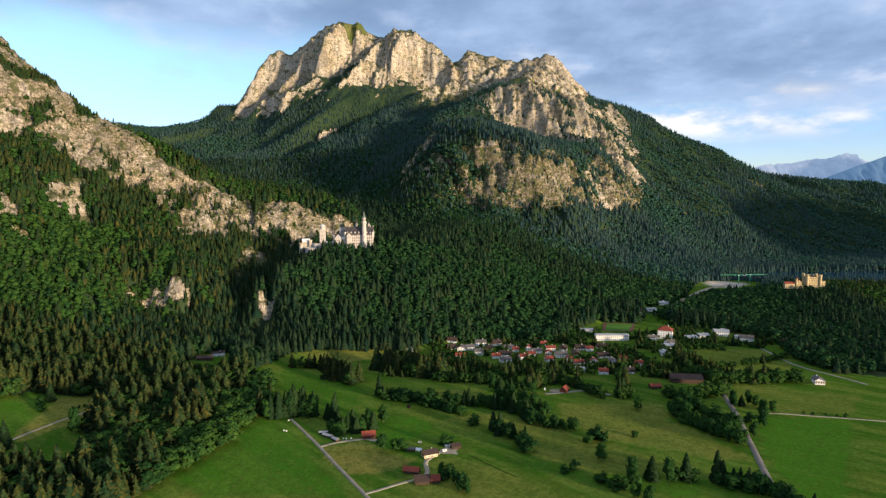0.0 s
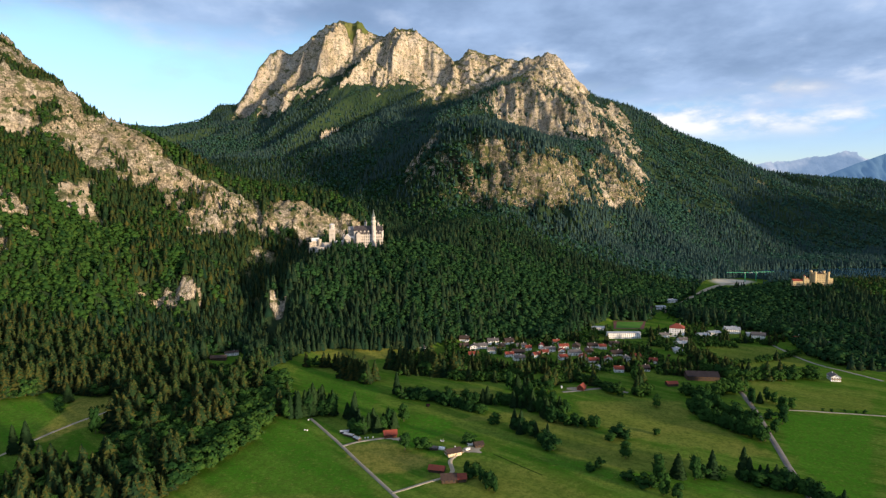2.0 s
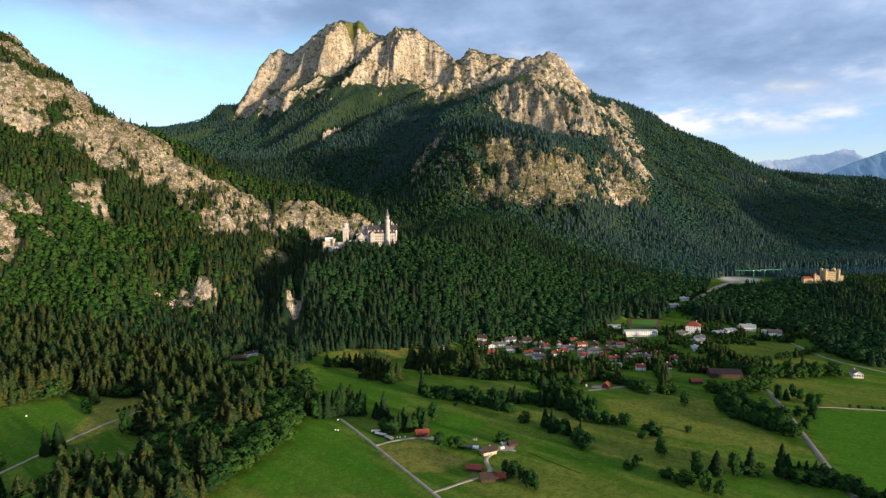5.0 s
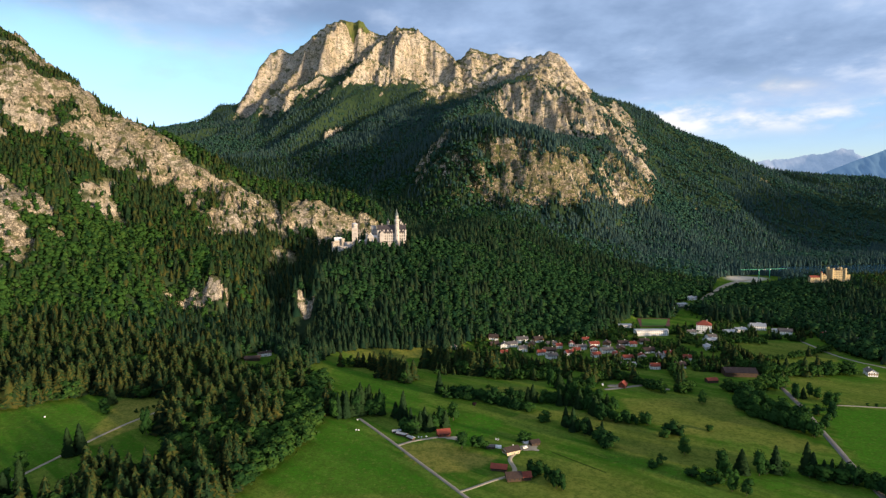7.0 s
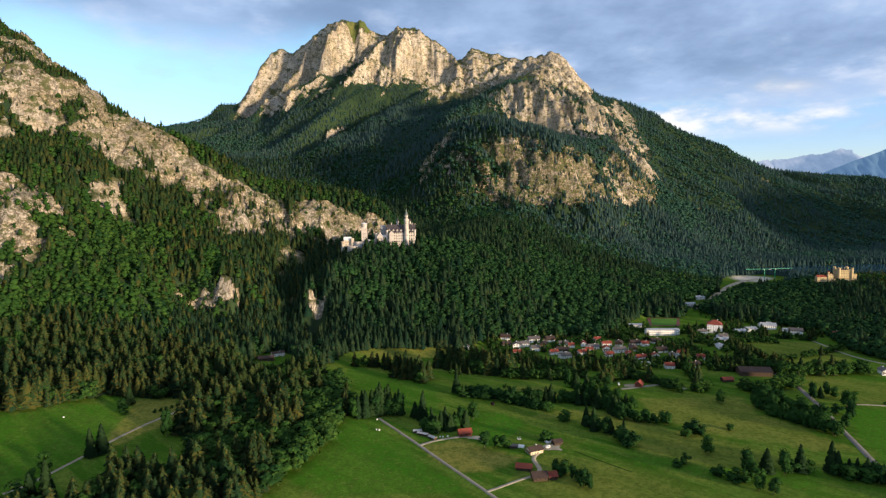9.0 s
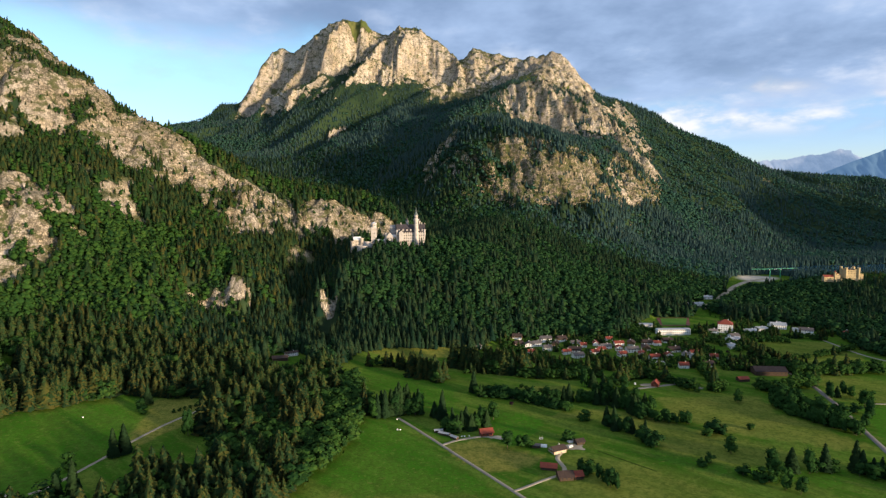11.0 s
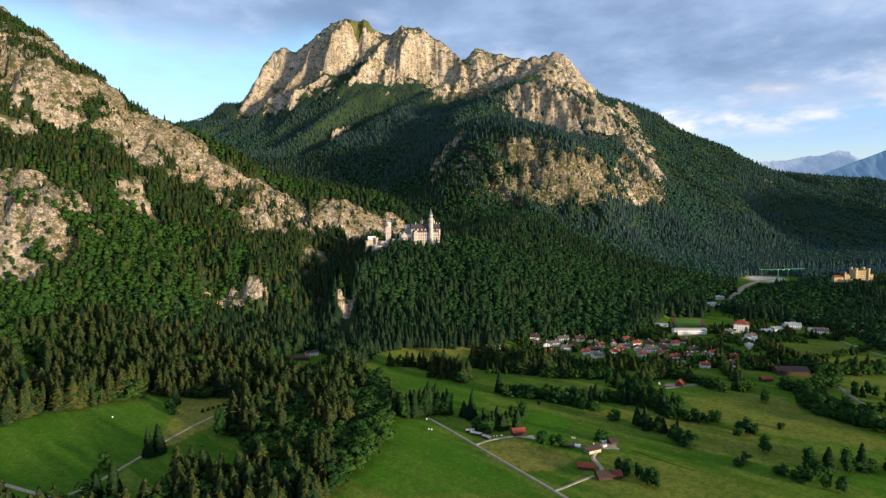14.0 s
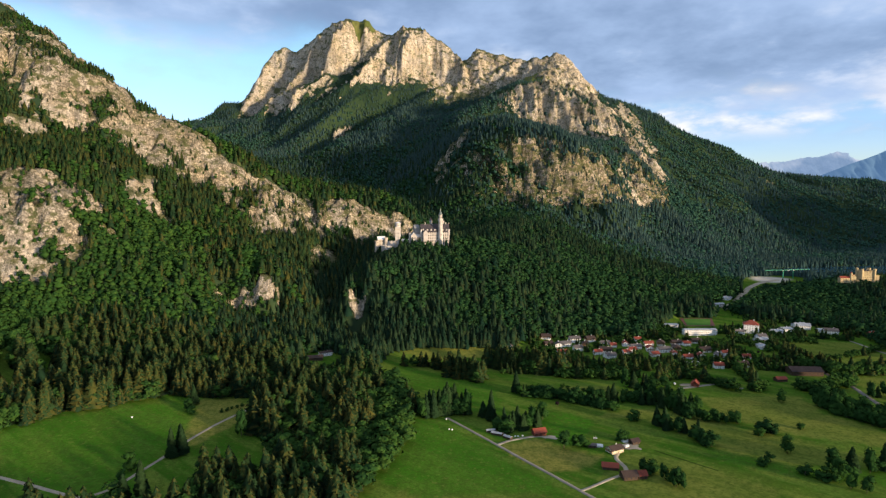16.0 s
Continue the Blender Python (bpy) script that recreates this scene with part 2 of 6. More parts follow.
def foliage(name, dark, light, warm):
    m = Mat(name, 0.95, 0.0)
    tint = m.attr("tint")
    col = m.mix(m.ramp(tint, 0.0, 1.0), dark, light)
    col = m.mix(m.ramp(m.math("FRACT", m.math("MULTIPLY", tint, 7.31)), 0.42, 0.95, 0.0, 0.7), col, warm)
    col = m.mix(m.ramp(m.noise(0.9, 3.0, 0.6), 0.3, 0.75, 0.0, 0.3), col, tuple(v * 0.5 for v in dark))
    col = m.mix(m.ramp(m.noise(0.008, 2.0, 0.5), 0.4, 0.62, 0.0, 0.35), col, light)
    m.colour(col)
    return m.m


# third spruce colour: cone brown, with the low sun's gold painted in
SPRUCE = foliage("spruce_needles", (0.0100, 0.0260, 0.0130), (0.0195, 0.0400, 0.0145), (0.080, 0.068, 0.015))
LEAVES = foliage("broad_leaves", (0.0115, 0.0345, 0.0115), (0.0260, 0.0660, 0.0140), (0.054, 0.098, 0.018))
# haze put into the colour: lighter, bluer foliage for the distant woods
HAZE_SPRUCE = foliage("hazed_spruce_needles", (0.020, 0.044, 0.046), (0.031, 0.060, 0.054), (0.050, 0.072, 0.050))
HAZE_LEAVES = foliage("hazed_broad_leaves", (0.020, 0.055, 0.045), (0.031, 0.076, 0.051), (0.047, 0.090, 0.048))
# copies with shade put into the colour, for the dim castle hill and beyond
SHADE_SPRUCE = foliage("shaded_spruce_needles", (0.0085, 0.0245, 0.0155), (0.0175, 0.0375, 0.0180), (0.038, 0.048, 0.018))
SHADE_LEAVES = foliage("shaded_broad_leaves", (0.0090, 0.0300, 0.0145), (0.0190, 0.0520, 0.0175), (0.037, 0.072, 0.020))
COPPER = foliage("copper_leaves", (0.016, 0.011, 0.014), (0.034, 0.020, 0.022), (0.050, 0.026, 0.020))
BARK = simple("bark", (0.075, 0.055, 0.038), (0.14, 0.11, 0.08), 1.5, 0.95, 0.1, bump=0.4)

# ---- the lie of the land ----
def vnoise(x, y, seed):
    """Smooth lattice noise from 0 to 1."""
    xi, yi = np.floor(x).astype(np.int64), np.floor(y).astype(np.int64)
    fx, fy = x - xi, y - yi
    fx, fy = fx * fx * fx * (fx * (fx * 6 - 15) + 10), fy * fy * fy * (fy * (fy * 6 - 15) + 10)

    def cell(a, b):
        h = (a * 374761393 + b * 668265263 + seed * 1442695041) & 0xFFFFFFFF
        h = ((h ^ (h >> 13)) * 1274126177) & 0xFFFFFFFF
        return ((h ^ (h >> 16)) & 0xFFFF) / 65535.0

    top = cell(xi, yi) * (1 - fx) + cell(xi + 1, yi) * fx
    low = cell(xi, yi + 1) * (1 - fx) + cell(xi + 1, yi + 1) * fx
    return top * (1 - fy) + low * fy


def fbm(x, y, size, octaves, seed, ridged=False, gain=0.5):
    total, amp, norm = 0.0, 1.0, 0.0
    for k in range(octaves):
        v = vnoise(x / size + 17.3 * k, y / size - 9.1 * k, seed + k)
        if ridged:
            v = 1 - np.abs(2 * v - 1)
        total, norm = total + amp * v, norm + amp
        amp, size = amp * gain, size * 0.5
    return total / norm


def step(v, lo, hi):
    t = np.clip((v - lo) / (hi - lo), 0, 1)
    return t * t * (3 - 2 * t)


def inside(x, y, poly):
    """Which points lie in a polygon."""
    hit = np.zeros(np.shape(x), bool)
    for (ax, ay), (bx, by) in zip(poly, poly[1:] + poly[:1]):
        if ay != by:
            hit ^= ((ay > y) != (by > y)) & (x < (bx - ax) * (y - ay) / (by - ay) + ax)
    return hit


def along(line, gap):
    """Points along a line of (x, y, z), closer than gap."""
    pts = []
    for a, b in zip(line, line[1:]):
        n = max(1, int(math.hypot(b[0] - a[0], b[1] - a[1]) / gap + 0.5))
        pts += [tuple(p + (q - p) * k / n for p, q in zip(a, b)) for k in range(n)]
    return pts + [tuple(line[-1])]


# crest lines, foot lines and spurs (x, y, height over the valley floor)
GROVE = [(-377, 644), (-381, 717), (-384, 800), (-362, 838), (-315, 810), (-278, 815), (-229, 804), (-211, 749), (-201, 681), (-206, 663), (-213, 601), (-221, 557), (-238, 521), (-251, 483), (-253, 449), (-474, 433), (-500, 464), (-430, 469), (-392, 465), (-374, 486), (-382, 512), (-366, 524), (-323, 512), (-334, 569), (-349, 601)]
FOREST_EDGE = [(-766, 545), (-608, 597), (-590, 622), (-572, 648), (-550, 665), (-524, 685), (-481, 708), (-448, 712), (-413, 719), (-384, 722), (-384, 800), (-362, 838), (-315, 810), (-278, 815), (-267, 881), (-247, 918), (-246, 944), (-204, 968), (-71, 986), (-58, 1005), (1, 1052), (97, 1080), (195, 1067), (252, 1138), (318, 1220), (397, 1214), (457, 1296), (535, 1460)]
CREST_A = [(-1804, 4050, 722), (-1615, 3900, 738), (-1451, 3800, 753), (-1416, 3750, 820), (-1384, 3740, 846), (-1245, 3700, 855), (-1187, 3740, 935), (-1138, 3790, 1062), (-1084, 3830, 1145), (-1016, 3840, 1164), (-891, 3830, 1188), (-812, 3790, 1239), (-716, 3740, 1291), (-628, 3720, 1305), (-520, 3715, 1298), (-486, 3712, 1274), (-451, 3704, 1228), (-378, 3690, 1210), (-304, 3650, 1232), (-238, 3640, 1235), (-155, 3630, 1216), (-73, 3620, 1165), (-7, 3610, 1098)]
CREST_B = [(65, 3610, 1026), (144, 3640, 1117), (194, 3640, 1103), (290, 3600, 1077), (367, 3560, 1045), (459, 3520, 1042), (519, 3490, 1026), (581, 3480, 1054), (627, 3470, 1042), (671, 3450, 994), (717, 3440, 930), (781, 3440, 883), (849, 3450, 819), (952, 3470, 790), (1056, 3490, 761), (1162, 3510, 683), (1300, 3520, 609), (1421, 3530, 579), (1489, 3530, 520)]
CREST_C = [(1523, 3530, 487), (1651, 3550, 455), (1798, 3570, 411), (1980, 3590, 381), (2158, 3600, 363), (2400, 3600, 340), (2636, 3600, 304)]
LEFT_CREST = [(-1048, 1385, 636), (-1009, 1380, 620), (-951, 1370, 575), (-916, 1360, 545), (-864, 1352, 522), (-827, 1345, 479), (-810, 1345, 461), (-780, 1345, 448), (-735, 1350, 421), (-703, 1358, 413), (-670, 1366, 393), (-604, 1385, 353), (-548, 1402, 315), (-491, 1425, 277), (-432, 1455, 270), (-357, 1485, 263), (-303, 1492, 250), (-255, 1495, 240), (-215, 1490, 214), (-192, 1485, 172)]
FAR_RANGE = [(2218, 4600, 430), (2347, 4600, 467), (2594, 4650, 493), (2726, 4650, 509), (2890, 4700, 528), (3023, 4700, 549), (3098, 4700, 570), (3180, 4700, 548), (3294, 4700, 507), (3466, 4700, 497), (3786, 4700, 551), (4289, 4700, 458)]
FAR_RIDGE = [(2641, 4300, 364), (2783, 4300, 415), (2923, 4300, 470), (3045, 4300, 509), (3157, 4300, 552), (3365, 4300, 647), (3697, 4300, 604)]
WEST_WOOD = [(470, 1165), (560, 1125), (604, 1070), (585, 1010), (565, 930), (580, 868), (602, 846), (650, 820), (1200, 760), (3000, 900), (3000, 1500), (535, 1495), (480, 1400), (450, 1250)]
CLEARINGS = [
    [(-247, 905), (-246, 944), (-204, 968), (-71, 986), (-55, 965), (-130, 910)],      # meadow under the castle rock
    [(306, 1118), (378, 1113), (420, 1190), (331, 1198)],                                 # sports ground
    [(430, 1300), (520, 1345), (620, 1490), (655, 1560), (715, 1650), (850, 1725), (905, 1680), (865, 1600), (765, 1540), (655, 1470), (560, 1350), (480, 1270)],
    [(-372, 868), (-352, 928), (-318, 928), (-304, 880), (-338, 858)],                    # the sawmill yard
    [(-748, 800), (-728, 806), (-645, 692), (-664, 682)], [(-700, 806), (-682, 812), (-606, 712), (-624, 700)],   # grassy chutes in the wood
]
FIELDS = [
    ("dry", 0.85, [(-120, 596), (-74, 611), (-47, 582), (-21, 563), (-50, 539), (-77, 532)]),
    ("lush", 0.9, [(-69, 666), (-19, 685), (-5, 651), (-20, 621), (-46, 593), (-64, 615)]),
    ("dry", 0.42, [(-1, 675), (58, 649), (103, 574), (150, 542), (250, 531), (209, 585), (158, 628), (116, 672), (60, 687)]),
    ("lush", 0.6, [(85, 590), (101, 568), (148, 537), (251, 524), (230, 492), (144, 515), (85, 552)]),
    ("dry", 0.5, [(148, 730), (281, 728), (267, 674), (301, 603), (310, 564), (269, 569), (193, 612), (151, 661)]),
    ("dry", 0.6, [(-10, 773), (50, 774), (53, 734), (4, 737)]),
]
FIELDS += [
    ("lush", 0.85, [(384, 687), (480, 675), (308, 436), (318, 531), (338, 605)]),
    ("dry", 0.3, [(403, 806), (549, 759), (492, 690), (358, 708)]),
    ("lush", 0.7, [(-173, 662), (-132, 591), (-71, 495), (-192, 493), (-232, 517), (-212, 594), (-200, 662)]),
    ("dry", 0.28, [(-218, 521), (-128, 534), (-83, 484), (-218, 481)]),
    ("lush", 0.6, [(-232, 871), (-156, 854), (-99, 777), (-98, 685), (-138, 687), (-149, 757), (-202, 772)]),
    ("lush", 0.7, [(80, 812), (143, 840), (122, 766), (65, 758)]),
    ("dry", 0.75, [(-455, 701), (-411, 715), (-379, 669), (-404, 617), (-419, 580), (-435, 599), (-439, 645)]),
]
FIELDS += [
    ("lush", 0.55, [(-558, 638), (-500, 682), (-457, 693), (-440, 642), (-444, 606), (-433, 474), (-504, 468), (-624, 610)]),
    ("dry", 0.35, [(-4, 568), (44, 563), (106, 496), (89, 452), (-5, 472), (-38, 512)]),
    ("dry", 0.6, [(-248, 973), (-158, 1011), (-76, 1016), (-82, 951), (-197, 927)]),
    ("dry", 0.35, [(429, 1003), (537, 996), (540, 896), (460, 852), (379, 871)]),
]
ROAD_WEST = [(376, 842), (375, 790), (370, 755), (363, 729), (354, 691), (336, 633), (318.5, 576), (310, 549), (298, 504), (282, 437)]
LANE = [(-167, 668), (-145, 636), (-118.7, 596.2), (-94.2, 553.1), (-59.8, 498.2), (-36, 459), (-8, 412)]
TRACK_YARD = [(-118.7, 596.2), (-108, 605), (-92, 611), (-76, 616), (-65, 613)]
TRACK_BARN = [(-59.8, 498.2), (-45, 507), (-28, 519), (-15.9, 525.4)]
TRACK_FARM = [(-14, 526), (-6.1, 537.6), (-8, 550), (-9.8, 561.8), (-4, 571), (4, 581.6)]
PATH_EAST = [(-462, 490), (-453, 499), (-443.3, 530), (-434.5, 556.5), (-427.9, 591.7), (-412.6, 635.9), (-392.7, 676.4), (-382, 700)]
TRACK_EAST = [(-612, 531), (-538, 509), (-478, 487), (-442, 475), (-422, 471)]
FIELD_TRACK = [(390, 697), (420, 693), (460, 684), (515, 670)]
WEST_LANE = [(547, 1012), (546, 973), (543, 926), (552, 877), (566, 852), (587, 804)]
HUT_LANE = [(140, 765), (160, 769), (182, 777), (206, 781), (224, 761)]
BELTS = [
    (0.7, 6, 9, 0.85, [(-224, 885), (-195, 896), (-158, 870), (-111, 821)]),
    (0.95, 15, 9, 1.1, [(-153, 838), (-135, 824), (-117, 800)]),
    (0.85, 13, 8, 1.15, [(-95, 905), (-66, 880), (-19, 843), (10, 847)]),
    (0.25, 14, 8, 0.8, [(-4, 826), (34, 819), (76, 812)]),
    (0.1, 7, 6, 0.45, [(-70, 742), (-35, 734), (-3, 709), (31, 688)]),
    (0.0, 6, 6, 0.5, [(-17, 773), (2, 750), (21, 732)]),
    (0.3, 9, 7, 0.75, [(16, 724), (56, 714), (91, 701), (110, 663)]),
    (0.1, 8, 7, 0.6, [(110, 663), (133, 645), (154, 644)]),
    (0.7, 7, 8, 0.72, [(62, 640), (76, 619), (91, 608)]),
]
BELTS += [
    (0.0, 5, 6, 0.4, [(84, 597), (93, 587), (99, 576)]),
    (0.15, 9, 8, 0.75, [(80, 742), (100, 724), (120, 695), (125, 680)]),
    (0.05, 22, 8, 0.74, [(280, 692), (290, 655), (305, 628), (316, 612)]),
    (0.05, 8, 8, 0.5, [(304, 731), (316, 690), (330, 648)]),
    (0.1, 6, 6, 0.45, [(147, 517), (159, 510), (167, 502)]),
    (0.15, 12, 7, 0.75, [(256, 520), (271, 508), (293, 497), (299, 480), (308, 457)]),
    (0.1, 8, 7, 0.62, [(8, 529), (19, 522), (27, 501)]),
    (0.6, 14, 7, 0.8, [(-113, 631), (-98, 639), (-73, 641)]),
]
BELTS += [
    (0.95, 9, 7, 0.95, [(-132, 674), (-124, 669), (-114, 660)]),
    (0.9, 14, 7, 1.0, [(-193, 670), (-171, 685), (-144, 681)]),
    (0.3, 14, 9, 0.8, [(100, 767), (152, 818), (188, 806), (202, 762), (210, 753)]),
    (0.5, 12, 9, 0.85, [(230, 750), (244, 749)]),
    (0.1, 16, 9, 0.9, [(296, 758), (313, 735), (339, 756), (378, 777)]),
    (0.06, 16, 8, 1.0, [(376, 828), (403, 814), (447, 819), (478, 817), (500, 820)]),
    (0.25, 14, 9, 0.9, [(370, 912), (362, 872), (368, 843)]),
    (0.2, 5, 9, 0.8, [(362, 716), (384, 727), (390, 721)]),
]
BELTS += [
    (0.05, 10, 8, 0.6, [(420, 1003), (468, 1020), (513, 1030), (549, 1007)]),
    (0.05, 8, 9, 0.6, [(399, 880), (460, 902), (523, 930), (552, 944)]),
    (0.3, 10, 9, 0.8, [(277, 892), (258, 834), (249, 793)]),
    (0.3, 10, 9, 0.75, [(146, 854), (183, 867), (203, 851)]),
    (0.3, 8, 9, 0.8, [(88, 872), (92, 829), (106, 821)]),
]
SPRUCE_SPOTS = [(-75, 754), (-428, 559), (-424, 571), (-421, 566), (-455, 687), (228, 525), (197, 526), (256, 524), (82, 768), (238, 756), (258, 520), (-420, 482), (-436, 485)]
LEAF_SPOTS = [(162, 566), (180, 527), (176, 512), (242, 707), (-453, 666), (-379, 610), (363, 652), (383, 687), (340, 627), (-54, 584), (-73, 649), (-60, 660), (211, 521), (172, 492), (180, 484), (-452, 529), (-446, 503), (401, 700), (72, 773), (122, 766)]
BUSH_SPOTS = [(213, 624), (121, 538), (131, 544), (41, 656), (9, 600), (16, 604), (168, 616), (174, 612), (235, 523), (219, 523), (159, 610), (-40, 588), (-33, 588), (-447, 660), (427, 839), (357, 665)]
DITCH = [(34, 575), (42, 566), (57, 548), (75, 529)]
COPPER_SPOTS = [(-34, 702, 0.45), (195, 962, 0.95), (341, 930, 0.9)]
WHITE_DARK = [(-53, 988, 20), (22, 1035, -8), (71, 1032, 5), (99, 1034, 12), (65, 985, 8), (109, 975, -12), (105, 940, 15), (237, 998, 0), (268, 911, 85), (278, 862, 5), (381, 1064, 10), (208, 992, 70), (38, 1002, 80), (277, 1011, 0), (52, 1012, 5), (84, 1008, 75), (118, 1010, 8), (20, 1008, 12), (160, 978, 10), (222, 962, 80), (196, 952, 5), (262, 948, 10)]
WHITE_RED = [(151, 1003, 80), (180, 1025, 5), (186, 990, 8), (173, 930, 12), (204, 928, 75), (240, 913, 85), (240, 858, -6), (306, 903, -10), (-30, 941, 70), (135, 952, 20), (34, 965, 5), (128, 997, 0), (251, 990, 0), (150, 965, 5), (215, 905, 10), (178, 962, 80), (288, 930, 0), (92, 962, 10)]
PLAIN = [(205, 871, -5), (393, 1013, 10), (528, 1120, 20), (546, 1072, -15), (453, 1283, 5), (500, 1348, 15), (369, 968, 80), (453, 1069, 0), (480, 1085, 5)]
VILLAGE = [(x, y) for x, y, _ in WHITE_DARK + WHITE_RED + PLAIN] + [(301, 1060), (275, 1060), (325, 1060), (409, 1071), (345, 819), (288, 786)]
LEFT_CREST = [(x, y, z - 10) for x, y, z in LEFT_CREST]
LEFT_CREST = [(-2600, 1900, 1000), (-1900, 1600, 950), (-1500, 1460, 860), (-1250, 1410, 750)] + LEFT_CREST
CREST_A = [(-3400, 4300, 860), (-2400, 4200, 690)] + [(x, y, z - (62 if x < -1400 else 34 if x < -1230 else 0)) for x, y, z in CREST_A]
CREST_B = [(x, y, z - (34 if x > 1100 else 12 if x > 760 else 0)) for x, y, z in CREST_B]
CREST_BACK = [(x, y + 150, z - 150) for x, y, z in CREST_A[3:] + CREST_B]
CREST_FRONT = [(x + 6, y - 62, z - 88) for x, y, z in CREST_A[8:] + CREST_B[:12]]
LEFT_BACK = [(x, y + 110, z - 40) for x, y, z in LEFT_CREST if -1010 < x < -600]
CREST_C = [(x, y, z - (44 if x < 1700 else 14)) for x, y, z in CREST_C] + [(3300, 3650, 330), (4200, 3700, 420)]
LINES = [
    LEFT_CREST, CREST_A, CREST_B, CREST_C, CREST_BACK, CREST_FRONT, LEFT_BACK,
    # foot of the rock band of the near mountain, and the wood below it
    [(-1300, 1290, 590), (-923, 1250, 485), (-882, 1226, 393), (-800, 1265, 375), (-646, 1314, 290), (-573, 1344, 262), (-462, 1384, 208), (-365, 1423, 208), (-285, 1455, 175)],
    [(-1250, 1120, 440), (-900, 1130, 350), (-736, 1140, 305), (-679, 1122, 220), (-560, 1150, 175), (-430, 1180, 112)],
    [(-1000, 985, 300), (-760, 992, 262), (-711, 1001, 200), (-640, 985, 150), (-560, 975, 122), (-482, 1046, 98), (-419, 994, 38)],
    [(-1250, 860, 190), (-900, 880, 140), (-700, 880, 80), (-560, 850, 48), (-440, 860, 24), (-330, 930, 14)],
]
LINES += [
    # the foot of the woods and the level meadows
    [(-1600, 500, 60), (-1000, 560, 45), (-766, 561, 32), (-567, 650, 25), (-448, 708, 19), (-384, 760, 14), (-278, 815, 8), (-246, 920, 5), (-204, 962, 5), (-71, 998, 4), (97, 1055, 3), (252, 1115, 3), (397, 1190, 4)],
    [(-1600, 200, 25), (-700, 350, 18), (-460, 500, 12), (-300, 600, 8), (-130, 598, 2), (0, 480, 2), (200, 500, 1), (500, 480, 0), (1000, 480, 0)],
    [(-130, 800, 3), (100, 800, 1), (300, 850, 0), (540, 824, 0), (900, 850, 0), (1300, 850, 0)],
]
LINES += [
    [(200, 980, 1), (304, 1060, 0), (420, 1060, 0), (600, 1060, 0), (800, 1060, 1), (1100, 1050, 2)],
    # the gorge and the castle rock
    [(-310, 960, 9), (-345, 1060, 32), (-335, 1150, 66), (-310, 1250, 100), (-250, 1340, 112), (-120, 1440, 128), (-60, 1560, 145), (-180, 1750, 165), (-420, 2000, 215), (-620, 2350, 300)],
    [(-300, 1060, 82), (-285, 1120, 105), (-282, 1195, 138), (-262, 1222, 148), (-190, 1225, 154), (-135, 1228, 155), (-95, 1260, 150), (-62, 1389, 158), (40, 1480, 170), (120, 1640, 178), (200, 1780, 182)],
]
LINES += [
    [(-240, 1069, 106), (-125, 1071, 66), (-40, 1085, 70), (40, 1130, 62), (144, 1176, 44), (260, 1270, 38), (381, 1500, 58)],
    [(-213, 1004, 26), (-62, 1030, 22), (60, 1090, 18)],
    [(-140, 1150, 112), (-20, 1200, 112), (80, 1290, 105), (240, 1480, 95)],
    [(-522, 1028, 64), (-480, 1028, 62), (-440, 1034, 56)], [(-545, 1042, 98), (-515, 1044, 104), (-482, 1046, 108), (-446, 1052, 103), (-425, 1058, 92)],
    [(-320, 1044, 60), (-294, 1044, 58)], [(-320, 1056, 97), (-296, 1058, 96)],
]
LINES += [
    # the middle spur and its wall
    [(-32, 1912, 268), (86, 2007, 440), (60, 2090, 470), (-22, 2161, 500), (-30, 2330, 510), (60, 2560, 600)],
    [(-32, 1912, 268), (120, 1860, 220), (241, 1834, 184), (345, 1900, 200), (453, 1977, 212), (560, 2080, 205), (712, 2229, 228)],
    [(86, 2007, 440), (220, 1985, 400), (340, 1977, 350), (420, 2030, 330), (520, 2150, 345), (671, 2306, 346)],
    [(-143, 2150, 335), (-139, 1930, 245), (-257, 2350, 362), (-476, 2500, 350)],
    # the wall behind it
    [(202, 2742, 718), (326, 2737, 740), (494, 2687, 655), (642, 2681, 605), (696, 2602, 495), (850, 2640, 400)],
]
LINES += [
    [(300, 2600, 520), (470, 2480, 470), (600, 2420, 430)],
    [(300, 3050, 815), (560, 3100, 800), (760, 3050, 650), (980, 3050, 500)],
    # under the summit wall
    [(-1800, 3720, 650), (-1620, 3640, 665), (-1450, 3600, 680)], [(-1236, 3660, 765), (-938, 3492, 790), (-770, 3600, 960), (-489, 3503, 980), (-300, 3540, 955), (-107, 3426, 868), (117, 3450, 824)],
    [(-921, 3139, 525), (-651, 2957, 530), (-507, 3115, 660), (-283, 3192, 698), (-60, 3000, 640), (120, 2980, 700)],
    [(-1500, 3100, 520), (-1100, 2700, 400), (-800, 2500, 350)],
    # ribs and gullies of the summit wall
    [(-628, 3720, 1305), (-690, 3600, 1130), (-720, 3470, 930)], [(-540, 3640, 1090), (-590, 3540, 960)],
]
LINES += [
    [(-238, 3640, 1235), (-262, 3560, 1080), (-235, 3440, 905)], [(-378, 3680, 1196), (-386, 3600, 1040), (-395, 3480, 880)],
    [(-891, 3830, 1188), (-870, 3690, 1010), (-835, 3560, 850)], [(-985, 3780, 1040), (-990, 3640, 870)], [(-130, 3560, 1020), (-30, 3480, 880)],
    [(194, 3640, 1100), (190, 3540, 960), (215, 3420, 840)], [(65, 3580, 1010), (70, 3500, 880)], [(367, 3520, 990), (330, 3400, 860), (260, 3250, 780)],
    [(581, 3480, 1050), (520, 3320, 960), (440, 3120, 880), (340, 2900, 800)], [(717, 3420, 910), (740, 3250, 780), (820, 3000, 600)],
]
